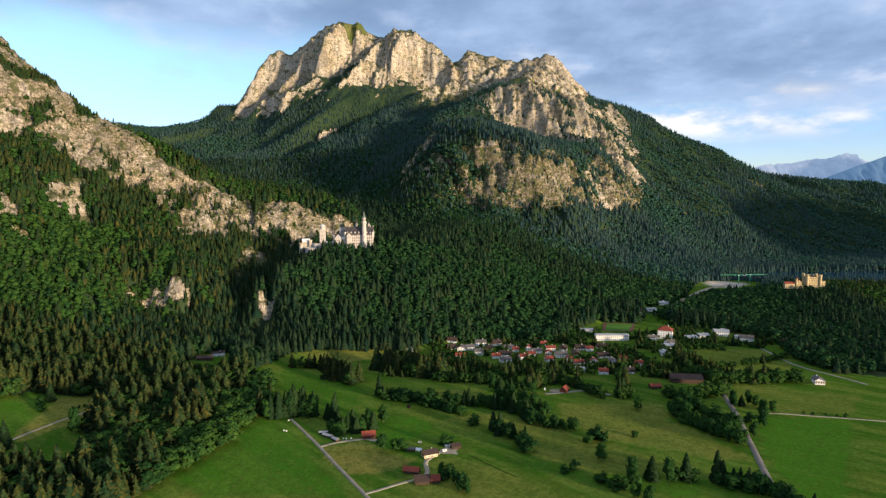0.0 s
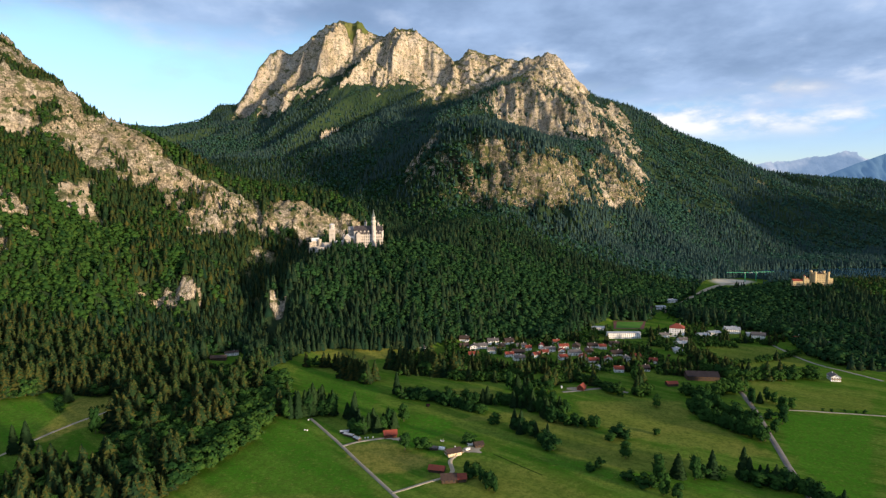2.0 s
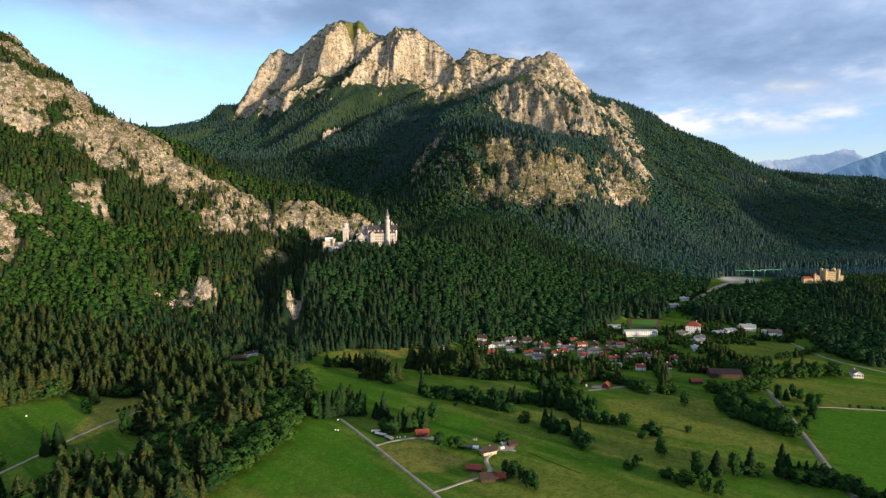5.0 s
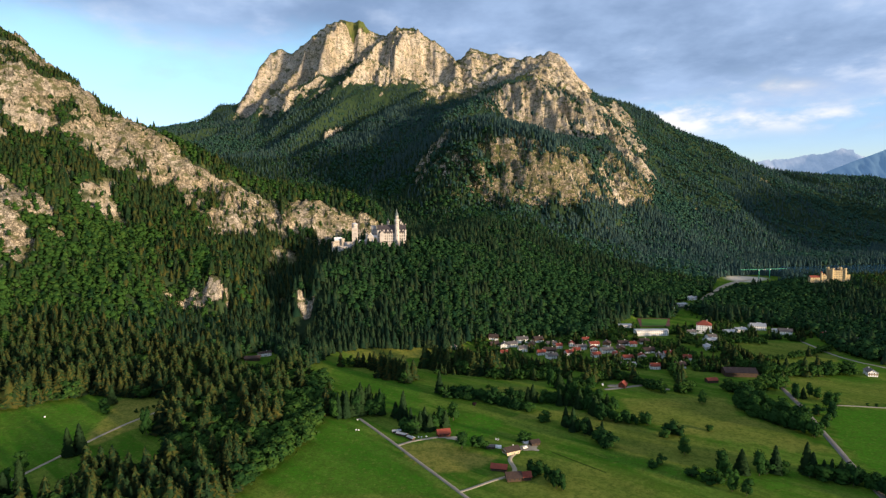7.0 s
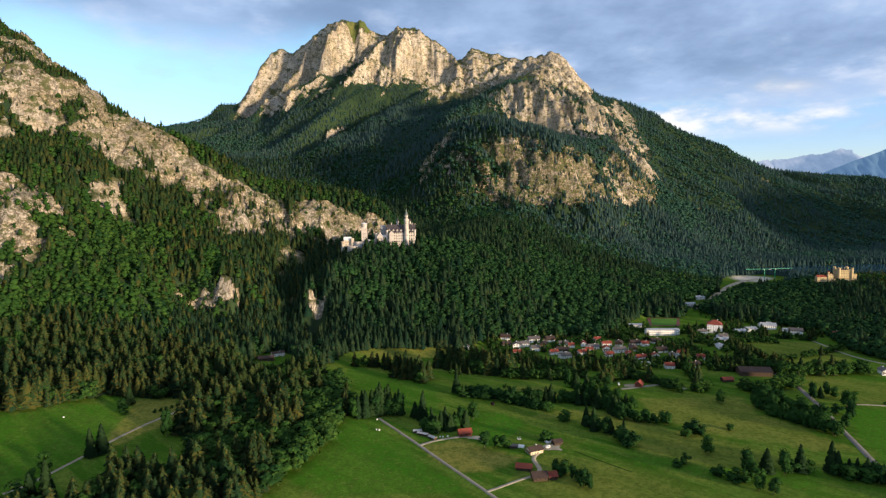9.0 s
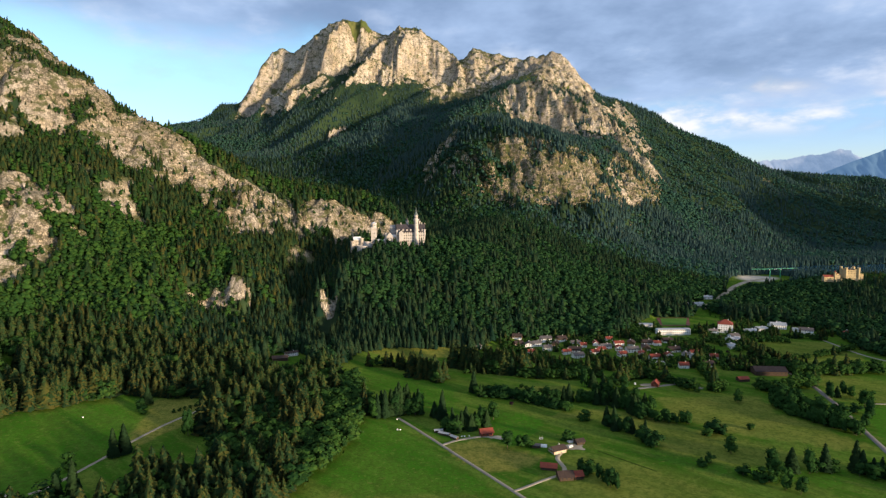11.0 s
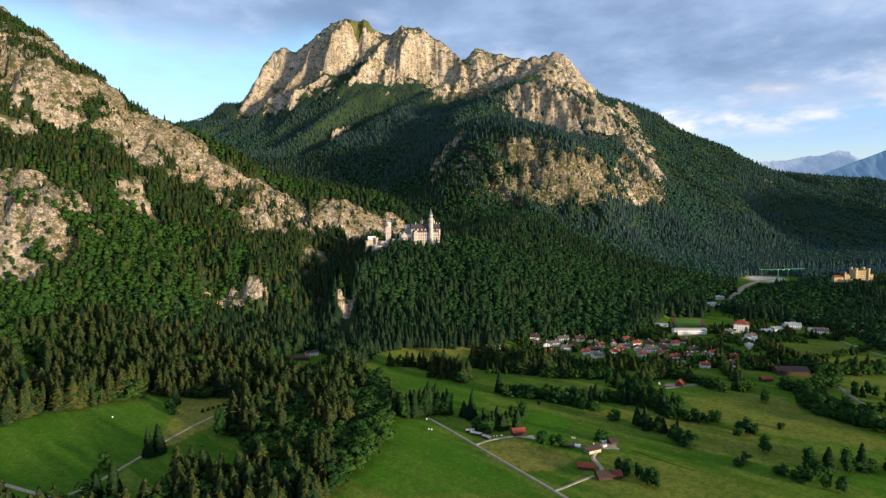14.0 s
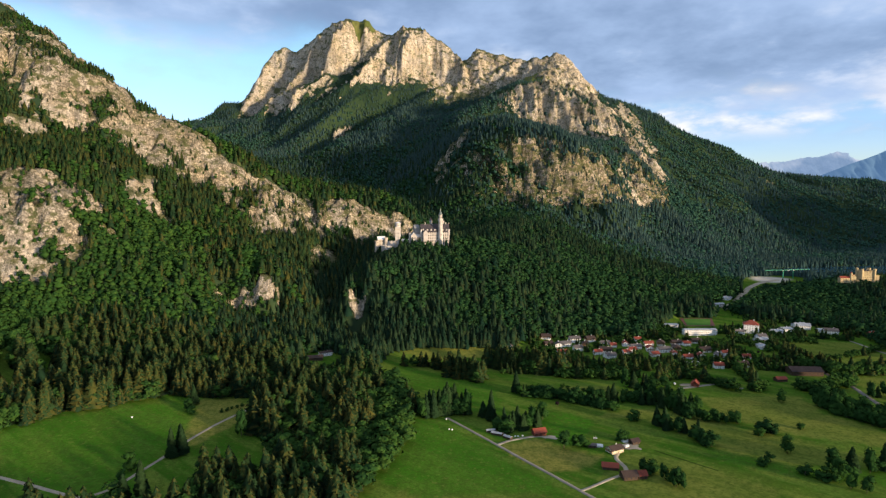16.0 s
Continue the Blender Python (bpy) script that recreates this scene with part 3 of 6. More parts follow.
LINES += [
    # west flank down to the lake
    [(743, 2091, 142), (965, 2560, 262), (1193, 2554, 212), (1496, 2650, 138), (1702, 2600, 90), (1989, 3000, 205), (2600, 2900, 150)],
    [(565, 1960, 92), (800, 1950, 60), (945, 2120, 35), (1130, 2230, 22), (1500, 2350, 18), (2000, 2450, 18), (2800, 2400, 20)],
    [(600, 1700, 45), (690, 1680, 30), (786, 1650, 15), (900, 1600, 14)],
    # the hill of the yellow castle
    [(560, 1330, 10), (690, 1370, 22), (802, 1395, 38), (870, 1402, 44), (960, 1420, 40), (1100, 1420, 34), (1400, 1400, 34), (1900, 1320, 30), (2400, 1300, 30), (3200, 1400, 40)],
]
LINES += [
    [(620, 1210, 2), (800, 1190, 3), (1000, 1180, 3), (1250, 1130, 3), (1500, 1000, 20)],
    [(620, 1450, 8), (760, 1480, 13), (900, 1500, 16), (1050, 1560, 12), (1500, 1600, 12), (2200, 1650, 15)],
    [(950, 1760, 8), (1200, 1750, 4), (1600, 1800, 4), (2200, 1900, 4)], [(1050, 2080, 6), (1500, 2180, 4), (2000, 2250, 4)],
    [(298, 1108, 3), (383, 1104, 3), (428, 1190, 5), (333, 1198, 6), (358, 1148, 4)],
    # out of sight: behind the crests, and the plain behind the viewer
    [(-1800, 2300, 600), (-1100, 1900, 430), (-700, 1700, 300), (-420, 1680, 190)],
]
LINES += [
    [(-3000, 4900, 500), (-500, 4700, 600), (700, 4500, 500), (2000, 4400, 250), (4500, 4600, 250)],
    [(-4500, 100, 100), (-1500, -800, 5), (0, -300, 0), (1500, -500, 0), (4500, 300, 10)],
    [(-4500, -3500, 0), (0, -3500, 0), (4500, -3500, 0)], [(-4500, 2500, 900), (-4500, 4800, 900)], [(4500, 1500, 60), (4500, 2800, 200)],
]
knots = np.array([p for line in LINES for p in along(line, 90)], float)
keep = np.unique(np.round(knots[:, :2] / 6).astype(int), axis=0, return_index=True)[1]
knots = knots[np.sort(keep)]
gaps = np.hypot(knots[:, None, 0] - knots[None, :, 0], knots[:, None, 1] - knots[None, :, 1])
system = np.zeros((len(knots) + 1, len(knots) + 1))
system[:-1, :-1] = -np.sqrt(gaps ** 2 + 12.0 ** 2)
system[-1, :-1] = system[:-1, -1] = 1
weight = np.linalg.solve(system, np.r_[knots[:, 2], 0])


def shape(x, y):
    """The smooth form of the land through its lines."""
    out = np.empty(len(x))
    for a in range(0, len(x), 20000):
        d2 = (x[a:a + 20000, None] - knots[None, :, 0]) ** 2 + (y[a:a + 20000, None] - knots[None, :, 1]) ** 2 + 144.0
        out[a:a + 20000] = -np.sqrt(d2) @ weight[:-1] + weight[-1]
    return out


def steps(*runs):
    """Grid lines: start, then (end, spacing) again and again."""
    v = [runs[0]]
    for end, gap in runs[1:]:
        n = max(1, round((end - v[-1]) / gap))
        v += list(np.linspace(v[-1], end, n + 1)[1:])
    return np.array(v)


GX = steps(-4600, (-1500, 155), (-1080, 14), (-80, 4.6), (760, 7.0), (1600, 12), (2700, 22), (4600, 150))
GY = steps(-3600, (200, 190), (420, 20), (940, 8), (1520, 4.6), (2350, 8.0), (2900, 10.5), (3400, 9.5), (3760, 5.5), (3870, 9.0), (4900, 60))
NX, NY = len(GX), len(GY)
gx, gy = (a.ravel() for a in np.meshgrid(GX, GY))
base = shape(gx, gy)


def blob(x, y, cx, cy, rx, ry, turn=0.0):
    """1 in an ellipse, falling to 0 at its edge."""
    c, s = math.cos(radians(turn)), math.sin(radians(turn))
    u, v = (x - cx) * c + (y - cy) * s, -(x - cx) * s + (y - cy) * c
    return 1 - step(np.hypot(u / rx, v / ry), 0.6, 1.15)


def edge_y(x):
    """Where the woods begin at the foot of the slopes."""
    ex, ey = zip(*sorted((x, y - (26 if x > -60 else 0)) for x, y in FOREST_EDGE))
    return np.interp(x, ex, ey)


def steepness(h):
    h = h.reshape(NY, NX)
    return np.hypot(np.gradient(h, GY, axis=0), np.gradient(h, GX, axis=1)).ravel()


# the walls: buttresses and gullies push the faces forward and back
near_wall = step(gy, 1180, 1270) * (1 - step(gy, 1500, 1580)) * (1 - step(gx, -215, -170)) * step(base, 120, 190)
spur = np.maximum(blob(gx, gy, 230, 1960, 340, 200, 10), blob(gx, gy, 620, 2260, 160, 160))
wall2 = np.maximum(blob(gx, gy, 470, 2760, 460, 330), blob(gx, gy, 640, 2500, 240, 190))
summit = step(gy, 3150, 3400) * step(base, 560, 800)
low_cliff = np.maximum(blob(gx, gy, -790, 990, 130, 60), blob(gx, gy, -485, 1046, 70, 40))
warp = 90 * (fbm(gx, gy, 260, 3, 71) - 0.5)


def ribbed(size, seed, octaves=5, run=2.6, gain=0.6, lean=0.0):
    return fbm(gx + warp + lean * gy, (gy + warp) / run, size, octaves, seed, True, gain) - 0.58


warp = warp + summit * 260 * (fbm(gx, gy, 420, 2, 75) - 0.5)
push = near_wall * (90 * ribbed(105, 21) + 58 * ribbed(34, 22, 4, 1.5)) + spur * (150 * ribbed(190, 24, 5, 2.2, 0.6, 0.7) + 60 * ribbed(50, 25, 4, 1.2, 0.62, 0.5))
push = push + wall2 * (1 - spur) * (200 * ribbed(210, 27, 5, 2.0, 0.6, 0.6) + 70 * ribbed(60, 28, 4, 1.2)) + summit * (190 * ribbed(260, 30, 2, 2.2, 0.4, -0.85) + 60 * ribbed(110, 32, 3, 1.6, 0.5, -0.5) + 24 * ribbed(42, 31, 4, 1.1, 0.66, -0.2))
face_b = blob(gx, gy, 560, 3170, 430, 360) * (1 - wall2)
push = push + face_b * (120 * ribbed(190, 36, 5, 2.2, 0.6, 0.55) + 50 * ribbed(60, 37, 4, 1.3))
# wooded ribs between gullies, running down to the east and to the west of the summits
woods = step(gy, 2150, 2500) * (1 - np.maximum(np.maximum(summit, wall2), np.maximum(spur, face_b)))
push = push + woods * (np.where(gx < 250, 1, 0) * 190 * ribbed(330, 38, 4, 3.0, 0.5, -0.7) + step(gx, 650, 900) * 200 * ribbed(300, 39, 4, 3.0, 0.5, 0.8))
push = push + low_cliff * (1 - near_wall) * 40 * ribbed(40, 33, 3)
cx_, cy_, _ = zip(*sorted(CREST_A + CREST_B + CREST_C))
lx_, ly_, _ = zip(*sorted(LEFT_CREST))
off_crest = np.minimum(np.abs(gy - np.interp(gx, cx_, cy_)), np.where(gx < -200, np.abs(gy - np.interp(gx, lx_, ly_)), 999))
calm = 0.10 + 0.90 * step(off_crest, 10, 130)
side = 0.45 * (fbm(gx, gy, 90, 3, 73) - 0.5) * np.abs(push) * 2
base = shape(gx + side * calm, gy + push * calm)
slope = steepness(base)

patchy = fbm(gx, gy, 90, 4, 5)
coarse = fbm(gx, gy, 320, 3, 9)
shred = 0.60 * fbm(gx, gy / 1.9, 74, 4, 15, False, 0.62) + 0.40 * fbm(gx / 1.5, gy, 26, 3, 16, False, 0.6)
tree_line = np.interp(gx, (-1900, -1380, -1200, -938, -650, -489, -300, -107, 117, 500, 900), (880, 820, 770, 780, 960, 1010, 960, 850, 760, 760, 780))
steep = slope + 2.6 * (shred - 0.5)
rock = step(steep, 1.25, 1.6) * step(base, 90, 150) * (1 - step(gy, 3000, 3200))
rock = np.maximum(rock, step(base + 380 * (coarse - 0.5) + 430 * (shred - 0.5) + 150 * (slope - 0.9) - tree_line, -60, 70) * step(gy, 2450, 2650))
rock = np.maximum(rock, near_wall * step(steep + 0.6 * (shred - 0.5) + 0.35 * step(gx, -620, -450), 0.45, 0.88))
rock = np.maximum(rock * (1 - spur * (1 - step(base, 190, 265))), spur * (0.2 + 0.8 * step(base, 195, 265)) * step(steep + 2.4 * (shred - 0.5) + 2.4 * (fbm(gx + 0.8 * gy, gy / 2, 90, 3, 93) - 0.5), 1.10, 1.45))
rock = np.maximum(rock, step(face_b, 0.1, 0.6) * step(steep + 1.6 * (shred - 0.5) + 1.2 * (coarse - 0.5), 0.52, 0.90))
rock = np.maximum(rock, wall2 * step(steep + 0.6 * (shred - 0.5), 0.72, 1.08))
# single outcrops in the woods
for cx, cy, rx, ry in ((-484, 1039, 58, 14), (-535, 1040, 30, 9), (-306, 1051, 19, 13), (-325, 1085, 10, 22), (-800, 1000, 84, 34), (-758, 1018, 40, 22), (-800, 950, 40, 22), (-735, 950, 36, 14), (-735, 968, 30, 10), (-745, 1005, 26, 26),
                       (-700, 1000, 20, 14), (-665, 1120, 26, 22), (-705, 1190, 24, 20), (-804, 1140, 26, 14), (-772, 1116, 26, 13), (-742, 1108, 16, 12), (-920, 1164, 50, 30), (-770, 1122, 52, 17), (-690, 1140, 32, 20), (-520, 1228, 24, 30), (-125, 1071, 12, 7), (-560, 1010, 16, 9), (-398, 1270, 44, 60), (-392, 1190, 26, 44), (-360, 1115, 11, 34), (-338, 1180, 10, 40), (-445, 1335, 60, 56), (-475, 1285, 30, 34), (-350, 1370, 40, 36),
                       (-640, 1010, 14, 9), (-610, 1030, 10, 8), (-455, 1040, 14, 9), (-235, 1068, 9, 6), (60, 1440, 14, 10)):
    rock = np.maximum(rock, blob(gx, gy, cx, cy, rx, ry) * np.clip(0.45 + 2.4 * (shred - 0.36), 0, 1))
rock = np.maximum(rock, np.maximum(blob(gx, gy, -470, 1040, 36, 13), np.maximum(0.9 * np.maximum(blob(gx, gy, -805, 985, 70, 34, -8), blob(gx, gy, -752, 1012, 44, 17, -4)) * np.clip(0.55 + 2.2 * (shred - 0.40), 0, 1), 0.85 * blob(gx, gy, -912, 1164, 40, 22))))
rock = rock * (1 - 0.6 * spur * (1 - step(gx + 220 * (shred - 0.5), 20, 170)))
band_foot = np.interp(gx, (-1300, -923, -882, -800, -646, -573, -462, -365, -285, -215), (1290, 1250, 1226, 1265, 1314, 1338, 1356, 1388, 1428, 1455))
band_top = np.interp(gx, lx_, ly_)
band = step(gy + 46 * (shred - 0.5), band_foot - 22, band_foot + 6) * (1 - step(gy, band_top - 26, band_top - 8)) * step(gx, -760, -640) * (1 - step(gx, -222, -190))
rock = np.maximum(rock * (1 - step(gx, -680, -600) * step(gy, band_top - 22, band_top - 8) * (gy < band_top + 60) * (gx < -180)), band * np.clip(0.55 + 2.6 * (shred - 0.40), 0, 1))
rock = np.clip(rock, 0, 1)

# finer relief: cracked ledges in the rock, gentler folds in the woods
far_w = step(gy, 1700, 2300)
cracks = fbm(gx + 0.5 * warp, gy / 1.2, 48, 4, 31, True, 0.74) - 0.60
strata = np.abs(((base + 0.25 * gx + 26 * (patchy - 0.5) + 90 * near_wall * (patchy + shred - 1)) / 24.0) % 1.0 - 0.5) - 0.25
ledges = np.abs(((base + 0.55 * gx + 60 * (patchy - 0.5)) / 46.0) % 1.0 - 0.5) - 0.25
shelves = np.abs(((base + 0.35 * gx + 190 * (patchy - 0.5) + 150 * (coarse - 0.5)) / 88.0) % 1.0 - 0.5) - 0.25
folds = fbm(gx, gy / 1.8, 260, 4, 41) - 0.5
high = step(base, 60, 260)
# unseen hill, added to throw shade on the far western slope
shade_hill = 430 * blob(gx, gy, 2850, 1800, 620, 480)
height = base + shade_hill + rock * (0.4 + 0.6 * step(off_crest, 5, 50)) * ((34 + 34 * far_w + 20 * near_wall) * cracks + (14 - 4 * near_wall + 10 * spur) * strata + 34 * near_wall * shelves + 38 * summit * ledges) + calm * ((1 - rock) * high * folds * (18 + 60 * far_w))
spines = np.where(gx < 420, fbm(gx - 0.8 * gy, gy / 2.6, 300, 3, 56, True), fbm(gx + 0.9 * gy, gy / 2.6, 330, 3, 57, True)) - 0.62
height += np.minimum(spines, 0.02) * woods * calm * np.where(gx < 420, 150, 210) * step(gy, 2150, 2600) * (1 - rock)
height += (fbm(gx, gy, 60, 3, 51) - 0.5) * 1.6 * (1 - high)
lake = inside(gx, gy, [(860, 1745), (960, 1690), (1100, 1650), (1500, 1640), (1850, 1660), (2000, 1800), (1960, 1950), (1900, 1975), (1300, 1950), (1050, 1930), (930, 1890)])
height = np.where(lake, np.minimum(height, 5.0), height)
height = np.where((gy > 1560) & (gy < 2600) & (gx > 800) & ~lake, np.maximum(height, 15.5), height)
level = inside(gx, gy, [(300, 1104), (386, 1101), (428, 1198), (324, 1204)])
height = np.where(level, 4.0, height)
hz = height.reshape(NY, NX)


def ground_at(x, y):
    """Height of the ground sheet at points."""
    x, y = np.atleast_1d(np.asarray(x, float)), np.atleast_1d(np.asarray(y, float))
    i = np.clip(np.searchsorted(GX, x) - 1, 0, NX - 2)
    j = np.clip(np.searchsorted(GY, y) - 1, 0, NY - 2)
    u, v = (x - GX[i]) / (GX[i + 1] - GX[i]), (y - GY[j]) / (GY[j + 1] - GY[j])
    return (hz[j, i] * (1 - u) + hz[j, i + 1] * u) * (1 - v) + (hz[j + 1, i] * (1 - u) + hz[j + 1, i + 1] * u) * v


def gz(x, y):
    return float(ground_at(x, y)[0])


def grid_at(field, x, y):
    i = np.clip(np.searchsorted(GX, x), 0, NX - 1)
    j = np.clip(np.searchsorted(GY, y), 0, NY - 1)
    return field.reshape(NY, NX)[j, i]


# where the woods stand
in_grove = inside(gx, gy, GROVE)
east_edge = inside(gx, gy, WEST_WOOD)
wood = ((gy > edge_y(gx)) & (gx < 535)) | in_grove | east_edge | ((gy > 1480) & (gx > 400)) | ((gx >= 535) & (gy > 1490))
for clear in CLEARINGS:
    wood &= ~inside(gx, gy, clear)
wood &= ~lake & (gy > 430)
alpine = np.clip(step(base + 260 * (patchy - 0.5) - tree_line, -10, 90) * step(gy, 2700, 3000) * (1 - rock) + blob(gx, gy, -545, 3690, 115, 50, 4) + 0.7 * blob(gx, gy, -215, 3622, 110, 24), 0, 1)
alpine = np.maximum(alpine, near_wall * np.maximum(step(shred, 0.47, 0.55), 0.8 * (1 - step(off_crest, 15, 60)) * (1 - step(gx, -700, -600))) * step(base, 230, 300) * 0.45)
rock = rock * (1 - blob(gx, gy, -545, 3690, 108, 44, 4)) * (1 - 0.6 * blob(gx, gy, -215, 3622, 105, 22))
dry, lush = np.zeros(len(gx)), np.zeros(len(gx))
jx, jy = gx + 14 * (fbm(gx, gy, 40, 3, 81) - 0.5), gy + 14 * (fbm(gx, gy, 40, 3, 82) - 0.5)
for kind, amount, poly in FIELDS:
    (dry if kind == "dry" else lush)[inside(jx, jy, poly)] = amount
dry *= 0.55 + 0.9 * (fbm(gx + 0.5 * gy, 3 * gy - gx, 60, 3, 83))
ochre = np.clip(np.maximum(0.45 * spur, np.maximum(0.06 * wall2, 0.04 * face_b)) + 0.16 * near_wall + 0.16 * blob(gx, gy, -790, 990, 130, 60) * (1 - near_wall), 0, 1)
bare = np.clip(np.maximum(np.maximum(step(face_b, 0.1, 0.6), wall2), 0.55 * spur) + 0.9 * near_wall + 0.9 * blob(gx, gy, -800, 1000, 140, 80), 0, 1)
gravel = np.clip(blob(gx, gy, 780, 1642, 72, 44, 25), 0, 1)

wood_floor = wood.reshape(NY, NX).copy()
for shift, axis in ((2, 1), (-2, 1), (1, 0), (-1, 0)):
    wood_floor &= np.roll(wood.reshape(NY, NX), shift, axis)
wood_floor = wood_floor.ravel() | (wood & (gx > 700) & (gy > 1200))

mesh = bpy.data.meshes.new("ground")
mesh.vertices.add(NX * NY)
mesh.vertices.foreach_set("co", np.column_stack([gx, gy, height]).astype(np.float32).ravel())
ii, jj = np.meshgrid(np.arange(NX - 1), np.arange(NY - 1))
c0 = (jj * NX + ii).ravel()
quads = np.column_stack([c0, c0 + 1, c0 + NX + 1, c0 + NX]).astype(np.int32)
mesh.loops.add(len(quads) * 4)
mesh.loops.foreach_set("vertex_index", quads.ravel())
mesh.polygons.add(len(quads))
mesh.polygons.foreach_set("loop_start", np.arange(0, len(quads) * 4, 4, dtype=np.int32))
mesh.polygons.foreach_set("use_smooth", np.ones(len(quads), bool))
for name, field in (("rock", rock), ("wood", wood_floor.astype(float)), ("alpine", alpine), ("dry", dry), ("lush", lush), ("gravel", gravel), ("ochre", ochre), ("bare", bare)):
    mesh.attributes.new(name, "FLOAT", "POINT").data.foreach_set("value", np.asarray(field, np.float32))
mesh.update()
mesh.materials.append(GROUND)
tagged(new("ground", mesh), "green valley meadows rising to wooded limestone mountains", "ground", kind="structure")


# ---- trees ----
def outward(v, f, n):
    """Turns every leaf's front side the way its crown bulges."""
    v, f, n = np.asarray(v, float), np.asarray(f, int), np.asarray(n, float)
    n = n / np.maximum(np.linalg.norm(n, axis=1), 1e-6)[:, None]
    a, b, c = v[f[:, 0]], v[f[:, 1]], v[f[:, 2]]
    wrong = (np.cross(b - a, c - a) * (n[f[:, 0]] + n[f[:, 1]] + n[f[:, 2]])).sum(1) < 0
    f[wrong] = f[wrong][:, ::-1]
    return v, f, n


def cone_tree(rng, tiers, sides, wide, jag):
    """A spruce of height 1: drooping skirts of branches, wider towards the ground."""
    v, f, n = [], [], []
    for k in range(tiers):
        low, top = 0.04 + 0.80 * (k / tiers) ** 0.9, 0.06 + 0.94 * min(1, (k + 1.75) / tiers)
        top = 1.0 if k == tiers - 1 else min(top, 0.97)
        r = wide * (1 - low) ** 0.85 * rng.uniform(0.85, 1.15)
        n0 = len(v)
        v.append((rng.uniform(-.006, .006), rng.uniform(-.006, .006), top))
        n.append((0, 0, 1))
        turn = rng.uniform(0, 6.28)
        for s in range(sides):
            a = turn + 6.2832 * s / sides
            q = r * (1 + (jag if s % 2 else -jag) + rng.uniform(-0.14, 0.14))
            v.append((q * math.cos(a), q * math.sin(a), low + rng.uniform(-0.03, 0.03) - (0.025 if s % 2 else -0.025)))
            n.append((math.cos(a), math.sin(a), 0.25))
        f += [(n0, n0 + 1 + s, n0 + 1 + (s + 1) % sides) for s in range(sides)]
    return outward(v, f, n)


def spray_spruce(rng, tiers, sides, wide, sprays):
    """A spruce of height 1: a slim core with drooping branch sprays round it."""
    v, f, n = cone_tree(rng, tiers, sides, wide * 0.82, 0.2)
    v, f, n, n0 = [tuple(p) for p in v], [tuple(t) for t in f], [tuple(p) for p in n], len(v)
    for k in range(sprays):
        h = 0.05 + 0.88 * ((k + rng.random()) / sprays) ** 1.15
        r = wide * (1 - h) ** 0.82 * rng.uniform(0.86, 1.12) + 0.012
        a, w = rng.uniform(0, 6.28), rng.uniform(0.26, 0.46) * r + 0.012
        c, s = math.cos(a), math.sin(a)
        v += [(0.2 * r * c, 0.2 * r * s, h + 0.25 * r + 0.035), (r * c - w * s, r * s + w * c, h - rng.uniform(0, 0.03)), (r * c + w * s, r * s - w * c, h - rng.uniform(0, 0.03))]
        b = a + rng.uniform(-0.2, 0.2)
        n += [(math.cos(b), math.sin(b), rng.uniform(0.3, 0.8))] + [(math.cos(b), math.sin(b), rng.uniform(-0.30, 0.15))] * 2
        f.append((n0, n0 + 2, n0 + 1))
        n0 += 3
    return outward(v, f, n)


OCT_V = np.array([(0, 0, 1), (1, 0, 0), (0, 1, 0), (-1, 0, 0), (0, -1, 0), (0, 0, -1)], float)
OCT_F = np.array([(0, 1, 2), (0, 2, 3), (0, 3, 4), (0, 4, 1), (5, 2, 1), (5, 3, 2), (5, 4, 3), (5, 1, 4)])


def round_tree(rng, lumps, sprays, size):
    """A broad-leaved crown of height 1: leafy lumps with loose sprays of leaves round them."""
    v, f, n, n0 = [], [], [], 0
    spots = []
    for k in range(lumps):
        a, h = rng.uniform(0, 6.28), rng.uniform(0.17, 0.82) if lumps > 3 else 0.38 + 0.30 * k
        rad = 0.0 if lumps == 1 else 0.21 * rng.uniform(0.5, 1.0) * (1.25 - abs(h - 0.45))
        if 1 < lumps <= 3:
            rad = rng.uniform(0.02, 0.10)
        c = np.array([rad * math.cos(a), rad * math.sin(a), 0.54 if lumps == 1 else h])
        s = np.array([0.30, 0.30, 0.42]) if lumps == 1 else np.array([0.26, 0.26, 0.30]) * rng.uniform(0.85, 1.1) * (1 - 0.18 * k) if lumps <= 3 else np.array([0.19, 0.19, 0.17]) * rng.uniform(0.8, 1.2)
        spots.append((c, s))
        v.append(c + OCT_V * s * 0.84 * np.array([rng.uniform(0.75, 1.2) for _ in range(6)])[:, None])
        n.append(OCT_V + np.array([0, 0, 0.35]) + 0.5 * (c - np.array([0, 0, 0.4])) / 0.3)
        f.append(OCT_F + n0)
        n0 += 6
    for _ in range(sprays):
        c, s = rng.choice(spots)
        d = np.array([rng.gauss(0, 1) for _ in range(3)])
        d /= np.linalg.norm(d)
        if d[2] < -0.5:
            d[2] *= -1
        p = c + d * s * rng.uniform(0.74, 1.12)
        e1 = np.array([rng.gauss(0, 1) for _ in range(3)])
        e1 = e1 - d * (e1 @ d) * 0.75
        e1 /= np.linalg.norm(e1)
        e2 = np.cross(d, e1)
        v.append(np.array([p + e1 * size, p - 0.5 * e1 * size + e2 * size * 0.8, p - 0.5 * e1 * size - e2 * size * 0.8]))
        m = d + np.array([0, 0, 0.3]) + 0.5 * (p - np.array([0, 0, 0.4])) / 0.4 + np.array([rng.gauss(0, 0.22) for _ in range(3)])
        n.append(np.array([m, m, m]))
        f.append(np.array([(n0, n0 + 1, n0 + 2)]))
        n0 += 3
    return outward(np.vstack(v), np.vstack(f), np.vstack(n))


